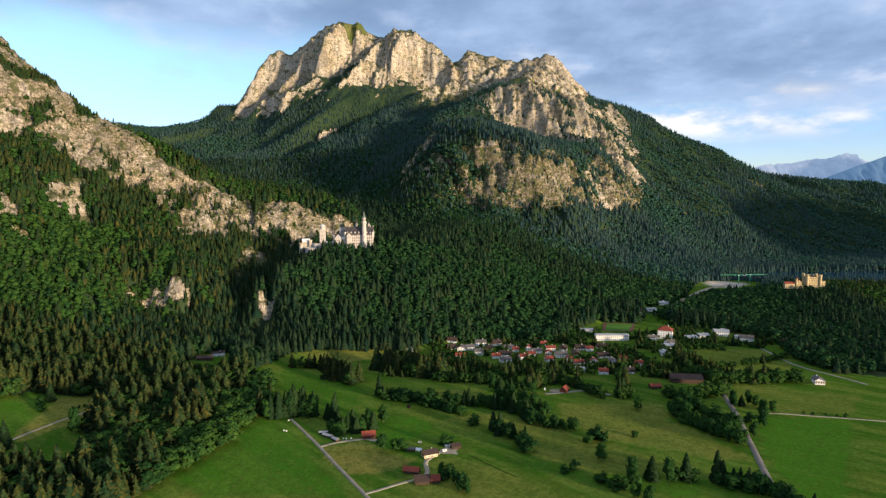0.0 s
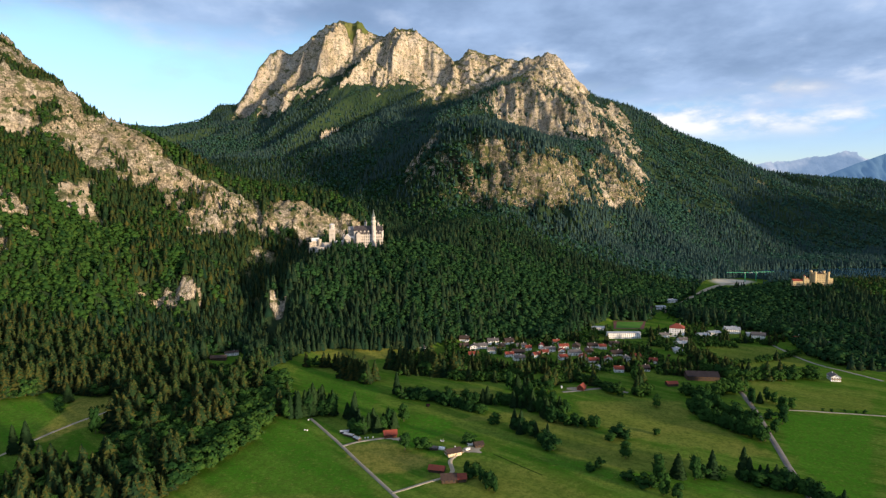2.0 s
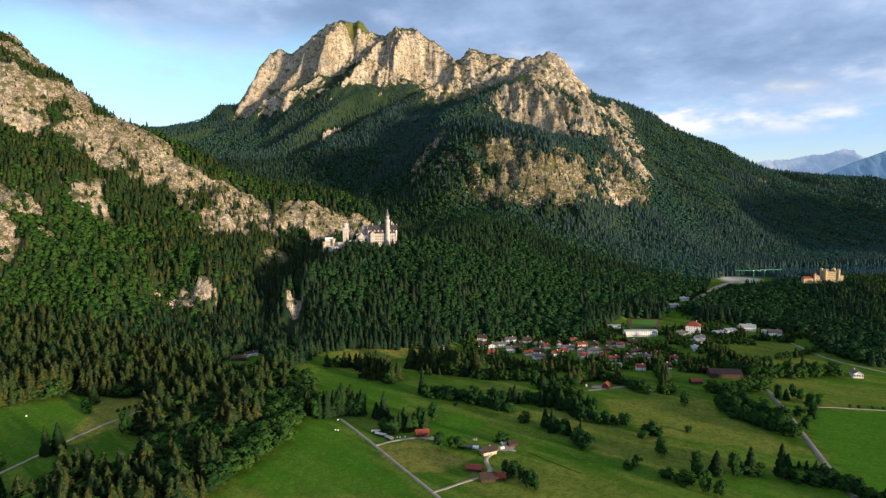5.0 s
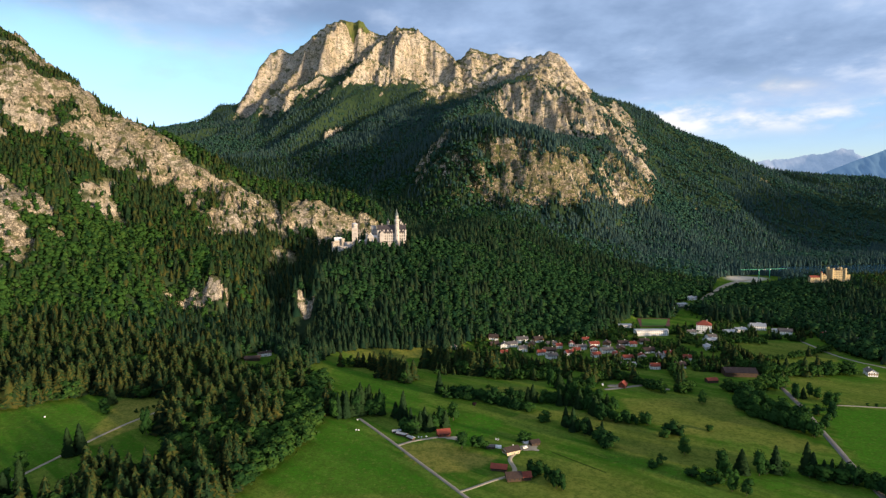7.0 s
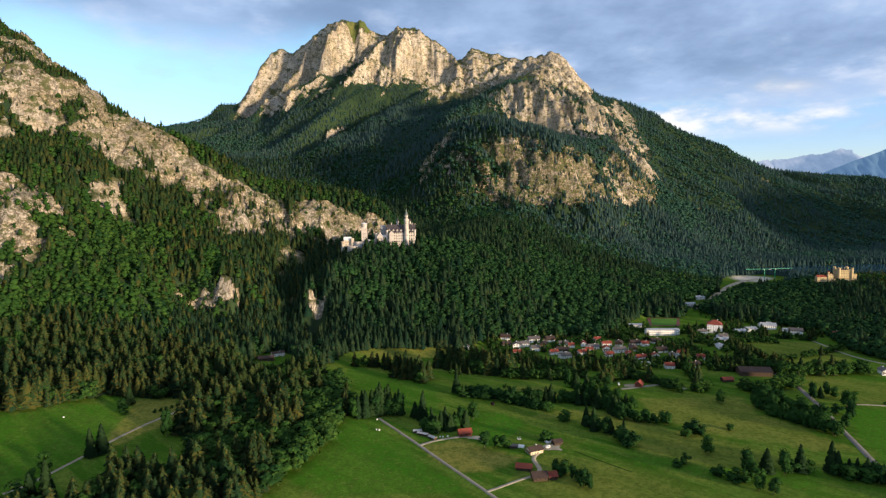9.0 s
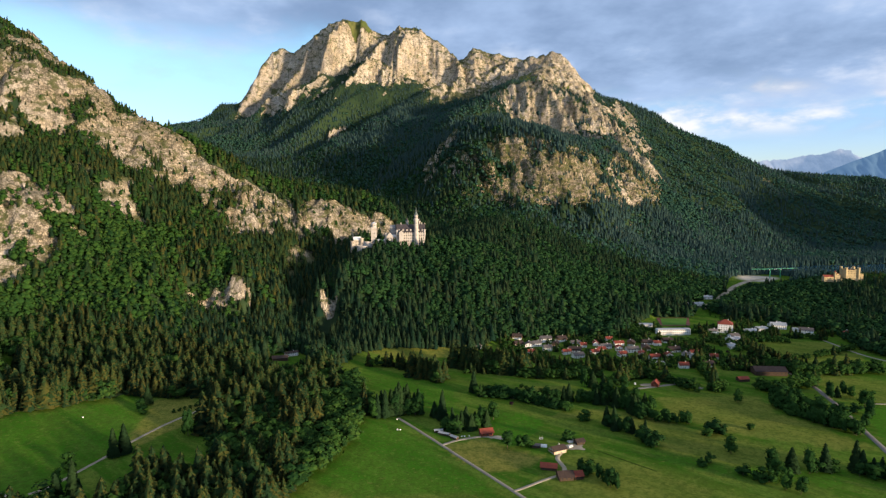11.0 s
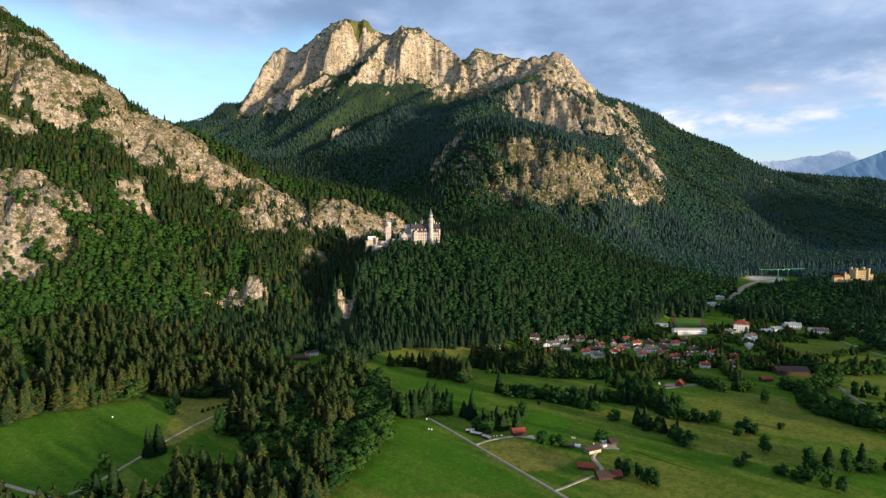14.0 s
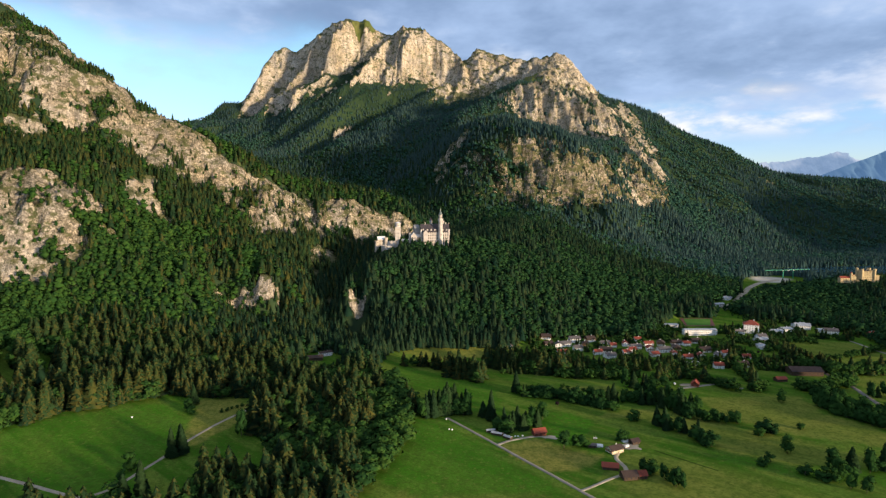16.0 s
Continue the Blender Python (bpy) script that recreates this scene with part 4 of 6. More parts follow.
def plant(name, label, models, material, x, y, tall, plump, seed, sink=0.4):
    """One sheet of trees: a random model at every place, turned and scaled."""
    r = np.random.default_rng(seed)
    n = len(x)
    z = ground_at(x, y) - sink
    which, turn, tint = r.integers(0, len(models), n), r.uniform(0, 6.28, n), r.uniform(0, 1, n)
    verts, faces, tints, norms, start = [], [], [], [], 0
    for k, (mv, mf, mn) in enumerate(models):
        s = np.nonzero(which == k)[0]
        if not len(s):
            continue
        c, q = np.cos(turn[s])[:, None], np.sin(turn[s])[:, None]
        w = (tall[s] * plump[s])[:, None]
        px = x[s][:, None] + (mv[None, :, 0] * c - mv[None, :, 1] * q) * w
        py = y[s][:, None] + (mv[None, :, 0] * q + mv[None, :, 1] * c) * w
        pz = z[s][:, None] + mv[None, :, 2] * tall[s][:, None]
        verts.append(np.stack([px, py, pz], -1).reshape(-1, 3))
        norms.append(np.stack([mn[None, :, 0] * c - mn[None, :, 1] * q, mn[None, :, 0] * q + mn[None, :, 1] * c, np.broadcast_to(mn[None, :, 2], px.shape)], -1).reshape(-1, 3))
        faces.append((mf[None] + (start + np.arange(len(s)) * len(mv))[:, None, None]).reshape(-1, 3))
        tints.append(np.clip(np.repeat(tint[s], len(mv)) + r.normal(0, 0.06, len(s) * len(mv)), 0, 1))
        start += len(s) * len(mv)
    verts, faces, tints = np.vstack(verts), np.vstack(faces), np.concatenate(tints)
    me = bpy.data.meshes.new(name)
    me.vertices.add(len(verts))
    me.vertices.foreach_set("co", verts.astype(np.float32).ravel())
    me.loops.add(faces.size)
    me.loops.foreach_set("vertex_index", faces.astype(np.int32).ravel())
    me.polygons.add(len(faces))
    me.polygons.foreach_set("loop_start", np.arange(0, faces.size, 3, dtype=np.int32))
    me.attributes.new("tint", "FLOAT", "POINT").data.foreach_set("value", tints.astype(np.float32))
    me.polygons.foreach_set("use_smooth", np.ones(len(faces), bool))
    me.update()
    me.normals_split_custom_set_from_vertices(np.vstack(norms).astype(np.float32))
    me.materials.append(material)
    return tagged(new(name, me), label, "forest", kind="stuff")


def scatter(x0, x1, y0, y1, gap, seed):
    """Uneven places, about gap apart."""
    r = np.random.default_rng(seed)
    x, y = np.meshgrid(np.arange(x0, x1, gap), np.arange(y0, y1, gap * 0.866))
    x = x + (np.arange(len(y)) % 2)[:, None] * gap * 0.5
    return (x + r.uniform(-0.42, 0.42, x.shape) * gap).ravel(), (y + r.uniform(-0.42, 0.42, y.shape) * gap).ravel()


def wooded(x, y, most=0.5):
    """Which places carry trees: wood on the plan, and no bare rock."""
    stony = grid_at(rock, x, y)
    few = np.random.default_rng(len(x)).uniform(0, 1, len(x)) < np.where(y > 3000, 0.06, np.where((y > 1750) & (y < 2400), 0.58, np.where(x > -430, 0.16, 0.22)))
    k = grid_at(wood, x, y) & ((stony + 0.5 * (vnoise(x / 16, y / 16, 77) - 0.5) < most) | few & (stony < 1.1))
    k &= grid_at(alpine, x, y) < 0.45 + 1.2 * (vnoise(x / 22, y / 22, 78) - 0.35)
    k &= grid_at(gravel, x, y) < 0.3
    for cx, cy, rr in KEEP_CLEAR:
        k &= np.hypot(x - cx, y - cy) > rr
    return k


KEEP_CLEAR = [(-264, 1195, 12), (-266, 1206, 13), (-248, 1207, 12), (-150, 1232, 24), (-185, 1230, 24), (-215, 1228, 22), (-245, 1226, 20), (-272, 1224, 17), (870, 1396, 28), (802, 1368, 16), (822, 1366, 14), (868, 1368, 12), (815, 1392, 26), (-340, 895, 20), (-350, 880, 20), (-305, 1030, 13), (631, 985, 15), (602, 1022, 16), (22, 1030, 14), (71, 1027, 14), (99, 1029, 14), (418, 1250, 15), (453, 1262, 18), (500, 1322, 18), (418, 1234, 15), (453, 1275, 16), (500, 1340, 16)]
rng = random.Random(7)
spruce_near = [spray_spruce(rng, 4, 7, rng.uniform(0.22, 0.28), 95) for _ in range(7)]
spruce_mid = [spray_spruce(rng, 2, 6, rng.uniform(0.20, 0.26), 15) for _ in range(7)]
spruce_far = [cone_tree(rng, 2, 5, rng.uniform(0.19, 0.24), 0.12) for _ in range(6)]
round_near = [round_tree(rng, 8, 138, 0.066) for _ in range(6)]
round_mid = [round_tree(rng, 2, 14, 0.118) for _ in range(9)]
round_garden = [round_tree(rng, 5, 46, 0.095) for _ in range(6)]
round_far = [round_tree(rng, 1, 5, 0.18) for _ in range(6)]


def leafy(x, y):
    """How far broad-leaved trees prevail."""
    v = 0.34 + 2.2 * (fbm(x, y, 210, 3, 61) - 0.5) + 0.8 * (vnoise(x / 35, y / 35, 62) - 0.5)
    v = v + 0.42 * blob(x, y, -600, 1010, 190, 130) + 0.75 * blob(x, y, -60, 1140, 320, 170) + 0.50 * blob(x, y, 250, 1330, 320, 220) - 0.10 * blob(x, y, -520, 790, 200, 90) + 0.25 * blob(x, y, -800, 850, 170, 110)
    v = v - 0.05 * step(y, 1800, 2300) + 0.2 * step(x, 300, 700) * step(y, 1900, 2300) + 0.45 * blob(x, y, 750, 1330, 380, 160) + 0.25 * blob(x, y, 500, 1800, 300, 250)
    return v + 0.08 * blob(x, y, -300, 620, 120, 220) + 0.9 * blob(x, y, -224, 630, 24, 200, 3) + 0.35 * blob(x, y, -330, 560, 60, 140)


def hazed_trees(x, y):
    """Which trees get the haze-blue foliage colours: ever more of them to the west and the south."""
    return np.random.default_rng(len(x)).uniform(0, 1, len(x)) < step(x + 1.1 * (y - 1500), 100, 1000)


def stand(y0, y1, gap, models_s, models_r, tall_s, tall_r, seed, x0=-1100, x1=900, needles=SPRUCE, leaves=LEAVES, high=None, shady=None):
    x, y = scatter(x0, x1, y0, y1, gap, seed)
    # shady: whether to plant the places meant for the shade-coloured foliage
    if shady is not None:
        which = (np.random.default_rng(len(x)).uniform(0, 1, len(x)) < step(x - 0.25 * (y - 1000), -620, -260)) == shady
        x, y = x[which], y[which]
    if high is not None:
        which = hazed_trees(x, y) == high
        x, y = x[which], y[which]
    k = wooded(x, y) & (x > -0.80 * y - 230) & (x < 0.80 * y + 60)
    k &= vnoise(x / 17, y / 17, 91) + 0.35 * vnoise(x / 6, y / 6, 92) > 0.30
    x, y = x[k], y[k]
    r = np.random.default_rng(seed + 1)
    size_cut = 1 - 0.12 * blob(x, y, -190, 1190, 120, 34) - 0.5 * blob(x, y, -264, 1186, 34, 34) - 0.35 * blob(x, y, 850, 1360, 90, 40) - 0.6 * blob(x, y, -340, 836, 52, 46) - 0.55 * blob(x, y, 730, 1545, 120, 70) - 0.2 * blob(x, y, -492, 1003, 100, 30) - 0.5 * blob(x, y, -308, 1022, 22, 22)
    broad = r.uniform(0, 1, len(x)) < leafy(x, y)
    size = 0.58 + 0.72 * r.uniform(0, 1, len(x)) ** 1.3
    size = size * (1 - 0.45 * step(grid_at(rock, x, y), 0.3, 0.8))
    size = size * size_cut * (1 - 0.5 * step(ground_at(x, y), 300, 480) * (y < 1600)) * (1 - 0.35 * step(ground_at(x, y), 650, 850))
    for sel, models, tall, mat, nm, lab in ((~broad, models_s, tall_s, needles, "spruce_forest", "dense dark green spruce forest with ragged tops"),
                                            (broad, models_r, tall_r, leaves, "leafy_forest", "dense mid-green beech and maple forest with rounded crowns")):
        if sel.any():
            plump = r.uniform(0.85, 1.2, sel.sum()) * (1.12 if models is models_s else 1.36)
            plant(nm, lab, models, mat, x[sel], y[sel], tall * size[sel], plump, seed + 2)
    return len(x)


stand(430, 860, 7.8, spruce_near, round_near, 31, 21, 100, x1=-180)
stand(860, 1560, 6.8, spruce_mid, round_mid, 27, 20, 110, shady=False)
stand(860, 1560, 6.8, spruce_mid, round_mid, 27, 19, 110, needles=SHADE_SPRUCE, leaves=SHADE_LEAVES, shady=True)
stand(700, 1560, 7.0, spruce_mid, round_mid, 22, 17, 115, x0=900, x1=1400)
far_spruces = spruce_mid[:1] + spruce_far
stand(1560, 2700, 8.8, far_spruces, round_far, 23, 17, 120, x0=-1300, x1=2000, needles=SHADE_SPRUCE, leaves=SHADE_LEAVES, high=False)
stand(1560, 2400, 8.8, far_spruces, round_far, 23, 17, 120, x0=-1300, x1=2000, needles=HAZE_SPRUCE, leaves=HAZE_LEAVES, high=True)
stand(2400, 3950, 13.0, spruce_far, round_far, 22, 16, 130, x0=-2300, x1=3000, needles=HAZE_SPRUCE, leaves=HAZE_LEAVES)


# ---- water, distance, roads ----
def obj(name, bm, mat, parent=None, smooth=False):
    me = bpy.data.meshes.new(name)
    bm.to_mesh(me)
    bm.free()
    for m in (mat if isinstance(mat, (list, tuple)) else [mat]):
        me.materials.append(m)
    if smooth:
        me.polygons.foreach_set("use_smooth", np.ones(len(me.polygons), bool))
    ob = new(name, me)
    if parent is not None:
        ob.parent = parent
    return ob


def part(name, bm, mat, parent, label=""):
    ob = obj(name, bm, mat, parent)
    if label:
        ob["label"] = label
    return ob


def sheet(name, rows, mat):
    """A surface through rows of points."""
    bm = bmesh.new()
    vs = [[bm.verts.new(p) for p in r] for r in rows]
    for a, b in zip(vs, vs[1:]):
        for k in range(len(a) - 1):
            bm.faces.new((a[k], a[k + 1], b[k + 1], b[k]))
    return obj(name, bm, mat, None, True)


w = Mat("lake_water", 0.08, 0.5)
w.colour(w.mix(w.ramp(w.noise(0.01), 0.3, 0.7), (0.010, 0.034, 0.060), (0.014, 0.046, 0.075)))
w.bump(w.noise(0.25, 3.0, 0.6), 0.02, 0.1)
bm = bmesh.new()
bm.faces.new([bm.verts.new((x, y, 14.0)) for x, y in ((820, 1600), (3100, 1560), (3100, 2350), (820, 2350))])
tagged(obj("lake", bm, w.m), "still dark blue mountain lake under wooded slopes", "water", kind="structure")


def range_of(name, line, foot, depth, size, mat, seed, label):
    """A far mountain range: its crest line with gullied flanks."""
    pts = along(line, 13)
    rows = []
    for k in range(9):
        f = k / 8
        row = []
        for i, (x, y, z) in enumerate(pts):
            j = noise.fractal(Vector((x / 120 + seed, f * 2.2, seed)), 0.55, 2.1, 6)
            h = foot + (z - foot) * (1 - f) ** 1.1 + j * size * (0.25 + f)
            row.append((x + j * 20, y - depth * f + 55 * j * min(1, f * 4), h if k else z + j * size * 0.7))
        rows.append(row)
    return tagged(sheet(name, rows[::-1], mat), label, "mountains", kind="structure")


far_rock = simple("hazed_limestone", (0.080, 0.105, 0.155), (0.19, 0.20, 0.235), 0.012, 0.95, 0.05)
far_wood = simple("hazed_woods", (0.030, 0.060, 0.095), (0.045, 0.080, 0.115), 0.008, 0.95, 0.05)
for m, glow in ((far_rock, (0.13, 0.19, 0.28, 1)), (far_wood, (0.055, 0.105, 0.19, 1))):   # distance, outside the place: haze of the air before it, painted as blue colour and glow
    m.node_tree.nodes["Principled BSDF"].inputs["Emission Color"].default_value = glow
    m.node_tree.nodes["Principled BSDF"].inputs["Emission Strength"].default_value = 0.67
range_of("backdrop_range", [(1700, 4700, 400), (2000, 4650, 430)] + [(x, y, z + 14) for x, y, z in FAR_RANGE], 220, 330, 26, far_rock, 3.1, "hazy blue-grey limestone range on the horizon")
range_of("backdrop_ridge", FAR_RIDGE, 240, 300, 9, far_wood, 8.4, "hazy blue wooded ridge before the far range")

asphalt = simple("asphalt", (0.105, 0.100, 0.092), (0.150, 0.142, 0.130), 0.05, 0.9, 0.2)
lane_mat = simple("lane_asphalt", (0.175, 0.162, 0.134), (0.245, 0.226, 0.186), 0.05, 0.9, 0.15)
gravel_mat = simple("gravel", (0.24, 0.21, 0.155), (0.36, 0.32, 0.24), 0.07, 0.95, 0.1)


def smooth_line(line, gap=3.0):
    """Rounds a line of places off and steps along it."""
    p = np.array(line, float)
    for _ in range(3):
        q = np.empty((2 * len(p), 2))
        q[0], q[-1] = p[0], p[-1]
        q[1:-1:2], q[2:-1:2] = 0.75 * p[:-1] + 0.25 * p[1:], 0.25 * p[:-1] + 0.75 * p[1:]
        p = q
    d = np.r_[0, np.cumsum(np.hypot(*np.diff(p, axis=0).T))]
    s = np.linspace(0, d[-1], max(2, int(d[-1] / gap)))
    return np.column_stack([np.interp(s, d, p[:, 0]), np.interp(s, d, p[:, 1])])


def road(name, line, width, mat, label, lift=0.22, ragged=0.25):
    c = smooth_line(line)
    t = np.gradient(c, axis=0)
    t /= np.linalg.norm(t, axis=1)[:, None]
    n = np.column_stack([-t[:, 1], t[:, 0]])
    offs = np.array([-0.62, -0.5, 0.0, 0.5, 0.62])
    rows = []
    for i, (q, m) in enumerate(zip(c, n)):
        row = []
        for k, o in enumerate(offs):
            wob = ragged * (vnoise(np.array([i * 0.3]), np.array([k * 3.7]), 4)[0] - 0.5)
            x, y = q + m * width * (o + wob * 0.3 * (k in (0, 4)))
            row.append((x, y, gz(x, y) + (lift if 0 < k < 4 else -0.35)))
        rows.append(row)
    return tagged(sheet(name, rows, mat), label, "road", kind="structure")


road("road", ROAD_WEST, 5.6, asphalt, "grey asphalt country road between meadows")
road("road", LANE, 3.4, lane_mat, "narrow pale asphalt farm lane across the meadow")
road("road", TRACK_YARD, 3.6, gravel_mat, "gravel drive to the red barn", 0.26)
road("road", TRACK_BARN, 3.0, gravel_mat, "gravel track to the dark barn", 0.26)
road("road", TRACK_FARM, 3.8, gravel_mat, "gravel drive up to the farmhouse", 0.30)
road("road", PATH_EAST, 3.0, gravel_mat, "pale gravel path across the eastern meadow")
road("road", TRACK_EAST, 3.4, gravel_mat, "pale gravel track along the meadow", 0.26)
road("road", FIELD_TRACK, 2.8, gravel_mat, "pale gravel field track")
road("road", WEST_LANE, 4.0, lane_mat, "narrow lane along the wood's edge")
road("road", HUT_LANE, 5.5, lane_mat, "asphalt yard lane beside the timber hut")
road("road", [(452, 1262), (510, 1320), (585, 1430), (650, 1520), (730, 1595), (800, 1640)], 11.0, gravel_mat, "pale road climbing through the wood to the gravel yard", 0.5)
ditch_mat = simple("ditch_grass", (0.020, 0.042, 0.008), (0.036, 0.058, 0.012), 0.2, 1.0, 0.0)
road("ground_ditch", DITCH, 1.3, ditch_mat, "narrow ditch overgrown with dark rank grass", 0.12)
for spot, rad in (((14, 584), 13), ((-62, 611), 10), ((158, 778), 12)):
    bm = bmesh.new()
    ring = [bm.verts.new((spot[0] + math.cos(a) * rad * (0.85 + 0.6 * noise.noise((math.cos(a) * 1.5, math.sin(a) * 1.5, rad))), spot[1] + math.sin(a) * rad * (0.5 + 0.45 * noise.noise((a * 0.8, 3, rad))), gz(*spot) + 0.33)) for a in np.linspace(0, 6.28, 25)[:-1]]
    bm.faces.new(ring)
    tagged(obj("pavement", bm, gravel_mat), "gravelled yard beside the buildings", "yard", kind="structure")
# running track and pitch behind the school
sport = simple("running_track", (0.11, 0.052, 0.040), (0.16, 0.075, 0.055), 0.1, 0.9, 0.1)
pitch = simple("pitch_grass", (0.060, 0.150, 0.022), (0.085, 0.180, 0.030), 0.04, 0.95, 0.05)
for nm, grow, mat, lift in (("pavement", 6, sport, 0.9), ("lawn", 0, pitch, 1.0)):
    bm = bmesh.new()
    cc = [(312 - grow, 1122 - grow), (356 + grow, 1120 - grow), (384 + grow, 1180 + grow), (332 - grow, 1184 + grow)]
    top = 3.6 + lift
    bm.faces.new([bm.verts.new((x, y, top)) for x, y in cc])
    tagged(obj(nm, bm, mat), "green sports pitch" if nm == "lawn" else "rust-red running track round the pitch", "sports ground", kind="structure")


# ---- single trees ----
def to_mesh(name, v, f, n, mat):
    me = bpy.data.meshes.new(name)
    me.from_pydata([tuple(p) for p in v], [], [tuple(int(i) for i in t) for t in f])
    me.attributes.new("tint", "FLOAT", "POINT").data.foreach_set("value", np.full(len(v), (random.randrange(7) + 0.08 + 0.3 * random.random()) / 7.31, np.float32))
    me.polygons.foreach_set("use_smooth", np.ones(len(me.polygons), bool))
    me.normals_split_custom_set_from_vertices([tuple(p) for p in n])
    me.materials.append(mat)
    return me


def trunk_bm(tall, r0, lean, limbs):
    """A tapered trunk with some limbs."""
    bm = bmesh.new()

    def tube(a, b, ra, rb, sides=6):
        a, b = Vector(a), Vector(b)
        d = (b - a).normalized()
        u = d.orthogonal().normalized()
        v = d.cross(u)
        ring = [[bm.verts.new(p + (u * math.cos(k * 6.2832 / sides) + v * math.sin(k * 6.2832 / sides)) * r) for k in range(sides)] for p, r in ((a, ra), (b, rb))]
        for k in range(sides):
            bm.faces.new((ring[0][k], ring[0][(k + 1) % sides], ring[1][(k + 1) % sides], ring[1][k]))

    tube((0, 0, -0.6), (lean, 0, tall), r0, r0 * 0.35)
    for a, h, out, up in limbs:
        tube((lean * h, 0, tall * h), (math.cos(a) * out, math.sin(a) * out, tall * h + up), r0 * 0.4, r0 * 0.12, 4)
    return bm


def tree(name, label, category, crown_model, tall, wide, mat, trunk_to, r0, limbs=(), lift=0.0):
    root = new(name)
    tagged(root, label, category)
    part("trunk", trunk_bm(tall * trunk_to, r0, 0.0, limbs), BARK, root)
    v, f, n = crown_model
    v = v * np.array([wide, wide, tall]) + np.array([0, 0, lift])
    ob = new("crown", to_mesh("crown", v, f, n, mat))
    ob.parent = root
    return root


rng = random.Random(23)


def limbs_of(n, tall):
    return [(rng.uniform(0, 6.28), rng.uniform(0.55, 0.95), tall * rng.uniform(0.10, 0.2), tall * rng.uniform(0.08, 0.2)) for _ in range(n)]


spruces = [tree("spruce_tree", "tall dark green spruce standing on the meadow", "tree", spray_spruce(rng, 5, 8, rng.uniform(0.19, 0.24), 230), 26, 26, SPRUCE, 0.5, 0.35) for _ in range(5)]
leafies = [tree("leafy_tree", "broad-leaved tree with a rounded uneven crown", "tree", round_tree(rng, 22, 420, 0.050), 17, 15.5, LEAVES, 0.45, 0.32, limbs_of(5, 12), 0.6) for _ in range(6)]
bushes = [tree("bush", "low leafy bush in the hedgerow", "bush", round_tree(rng, 14, 220, 0.062), 7.0, 9.0, LEAVES, 0.4, 0.12, limbs_of(4, 4), -0.7) for _ in range(4)]
coppers = [tree("copper_beech", "dark purple-leaved beech with a rounded crown", "tree", round_tree(rng, 14, 240, 0.055), 17, 14.5, COPPER, 0.45, 0.32, limbs_of(5, 12), 0.4)]
used = set()


def set_tree(kinds, x, y, size, group):
    k = rng.randrange(len(kinds))
    src = kinds[k]
    z = gz(x, y)
    m = pose(x, y, z, rng.uniform(-2, 2), rng.uniform(-2, 2), rng.uniform(0, 360)) @ Matrix.Diagonal((size * rng.uniform(0.88, 1.15), size * rng.uniform(0.88, 1.15), size * rng.uniform(0.85, 1.18), 1))
    if src.name in used:
        ob = copy_thing(src, m)
    else:
        used.add(src.name)
        ob = src
        ob.matrix_basis = m
    tagged(ob, group=group)
    return ob


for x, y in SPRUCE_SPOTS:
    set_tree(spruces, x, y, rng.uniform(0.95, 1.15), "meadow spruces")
for x, y, size in COPPER_SPOTS:
    set_tree(coppers, x, y, size, "copper beeches")
for x, y in LEAF_SPOTS:
    set_tree(leafies, x, y, rng.uniform(0.9, 1.2), "meadow trees")
for x, y in BUSH_SPOTS:
    set_tree(bushes, x, y, rng.uniform(1.2, 1.7), "meadow bushes")
far_leafy, far_spruce = [], []
for share, width, gap, size, line in BELTS:
    far = sum(y for _, y in line) / len(line) > 725
    c = smooth_line(line, gap * 0.70)
    for lane in range(max(1, round(width / 4.4))):
        for x, y in c:
            a, b = rng.uniform(-0.5, 0.5) * gap, rng.uniform(-0.5, 0.5) * width
            if rng.random() < 0.12:
                continue
            if far:
                (far_spruce if rng.random() < share * 0.75 else far_leafy).append((x + a, y + b, size * rng.uniform(0.9, 1.4)))
            elif rng.random() < share * 0.75:
                set_tree(spruces, x + a, y + b, size * rng.uniform(0.85, 1.25), "hedgerow spruces")
            elif size < 0.55 or rng.random() < 0.25:
                set_tree(bushes, x + a, y + b, rng.uniform(1.1, 1.9), "hedgerow bushes")
            else:
                set_tree(leafies, x + a, y + b, size * rng.uniform(0.9, 1.35), "hedgerow trees")
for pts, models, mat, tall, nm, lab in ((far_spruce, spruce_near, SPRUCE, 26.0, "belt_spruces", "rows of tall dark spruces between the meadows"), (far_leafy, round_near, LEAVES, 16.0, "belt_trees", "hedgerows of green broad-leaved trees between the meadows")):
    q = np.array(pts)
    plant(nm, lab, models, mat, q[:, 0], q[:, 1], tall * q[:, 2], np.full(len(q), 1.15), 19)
# gardens of the village, and the tall trees before it
garden = []
for _ in range(4200):
    x = rng.uniform(-80, 480)
    y = rng.uniform(850 - 0.12 * max(0, x - 200), 1125)
    if y > 890 and float(vnoise(np.array([x / 26]), np.array([y / 34]), 63)[0]) < 0.30:
        continue
    if y > float(edge_y(np.array([x]))[0]) - 2 or (x > 415 and y < 990):
        continue
    if any(-11 < x - hx < 11 and -19 < y - hy < 9 for hx, hy in VILLAGE) or (276 < x < 344 and 1015 < y < 1072) or (x > 300 and y > 1095):
        continue
    garden.append((x, y, rng.random() < (0.14 if y > 900 else 0.3)))
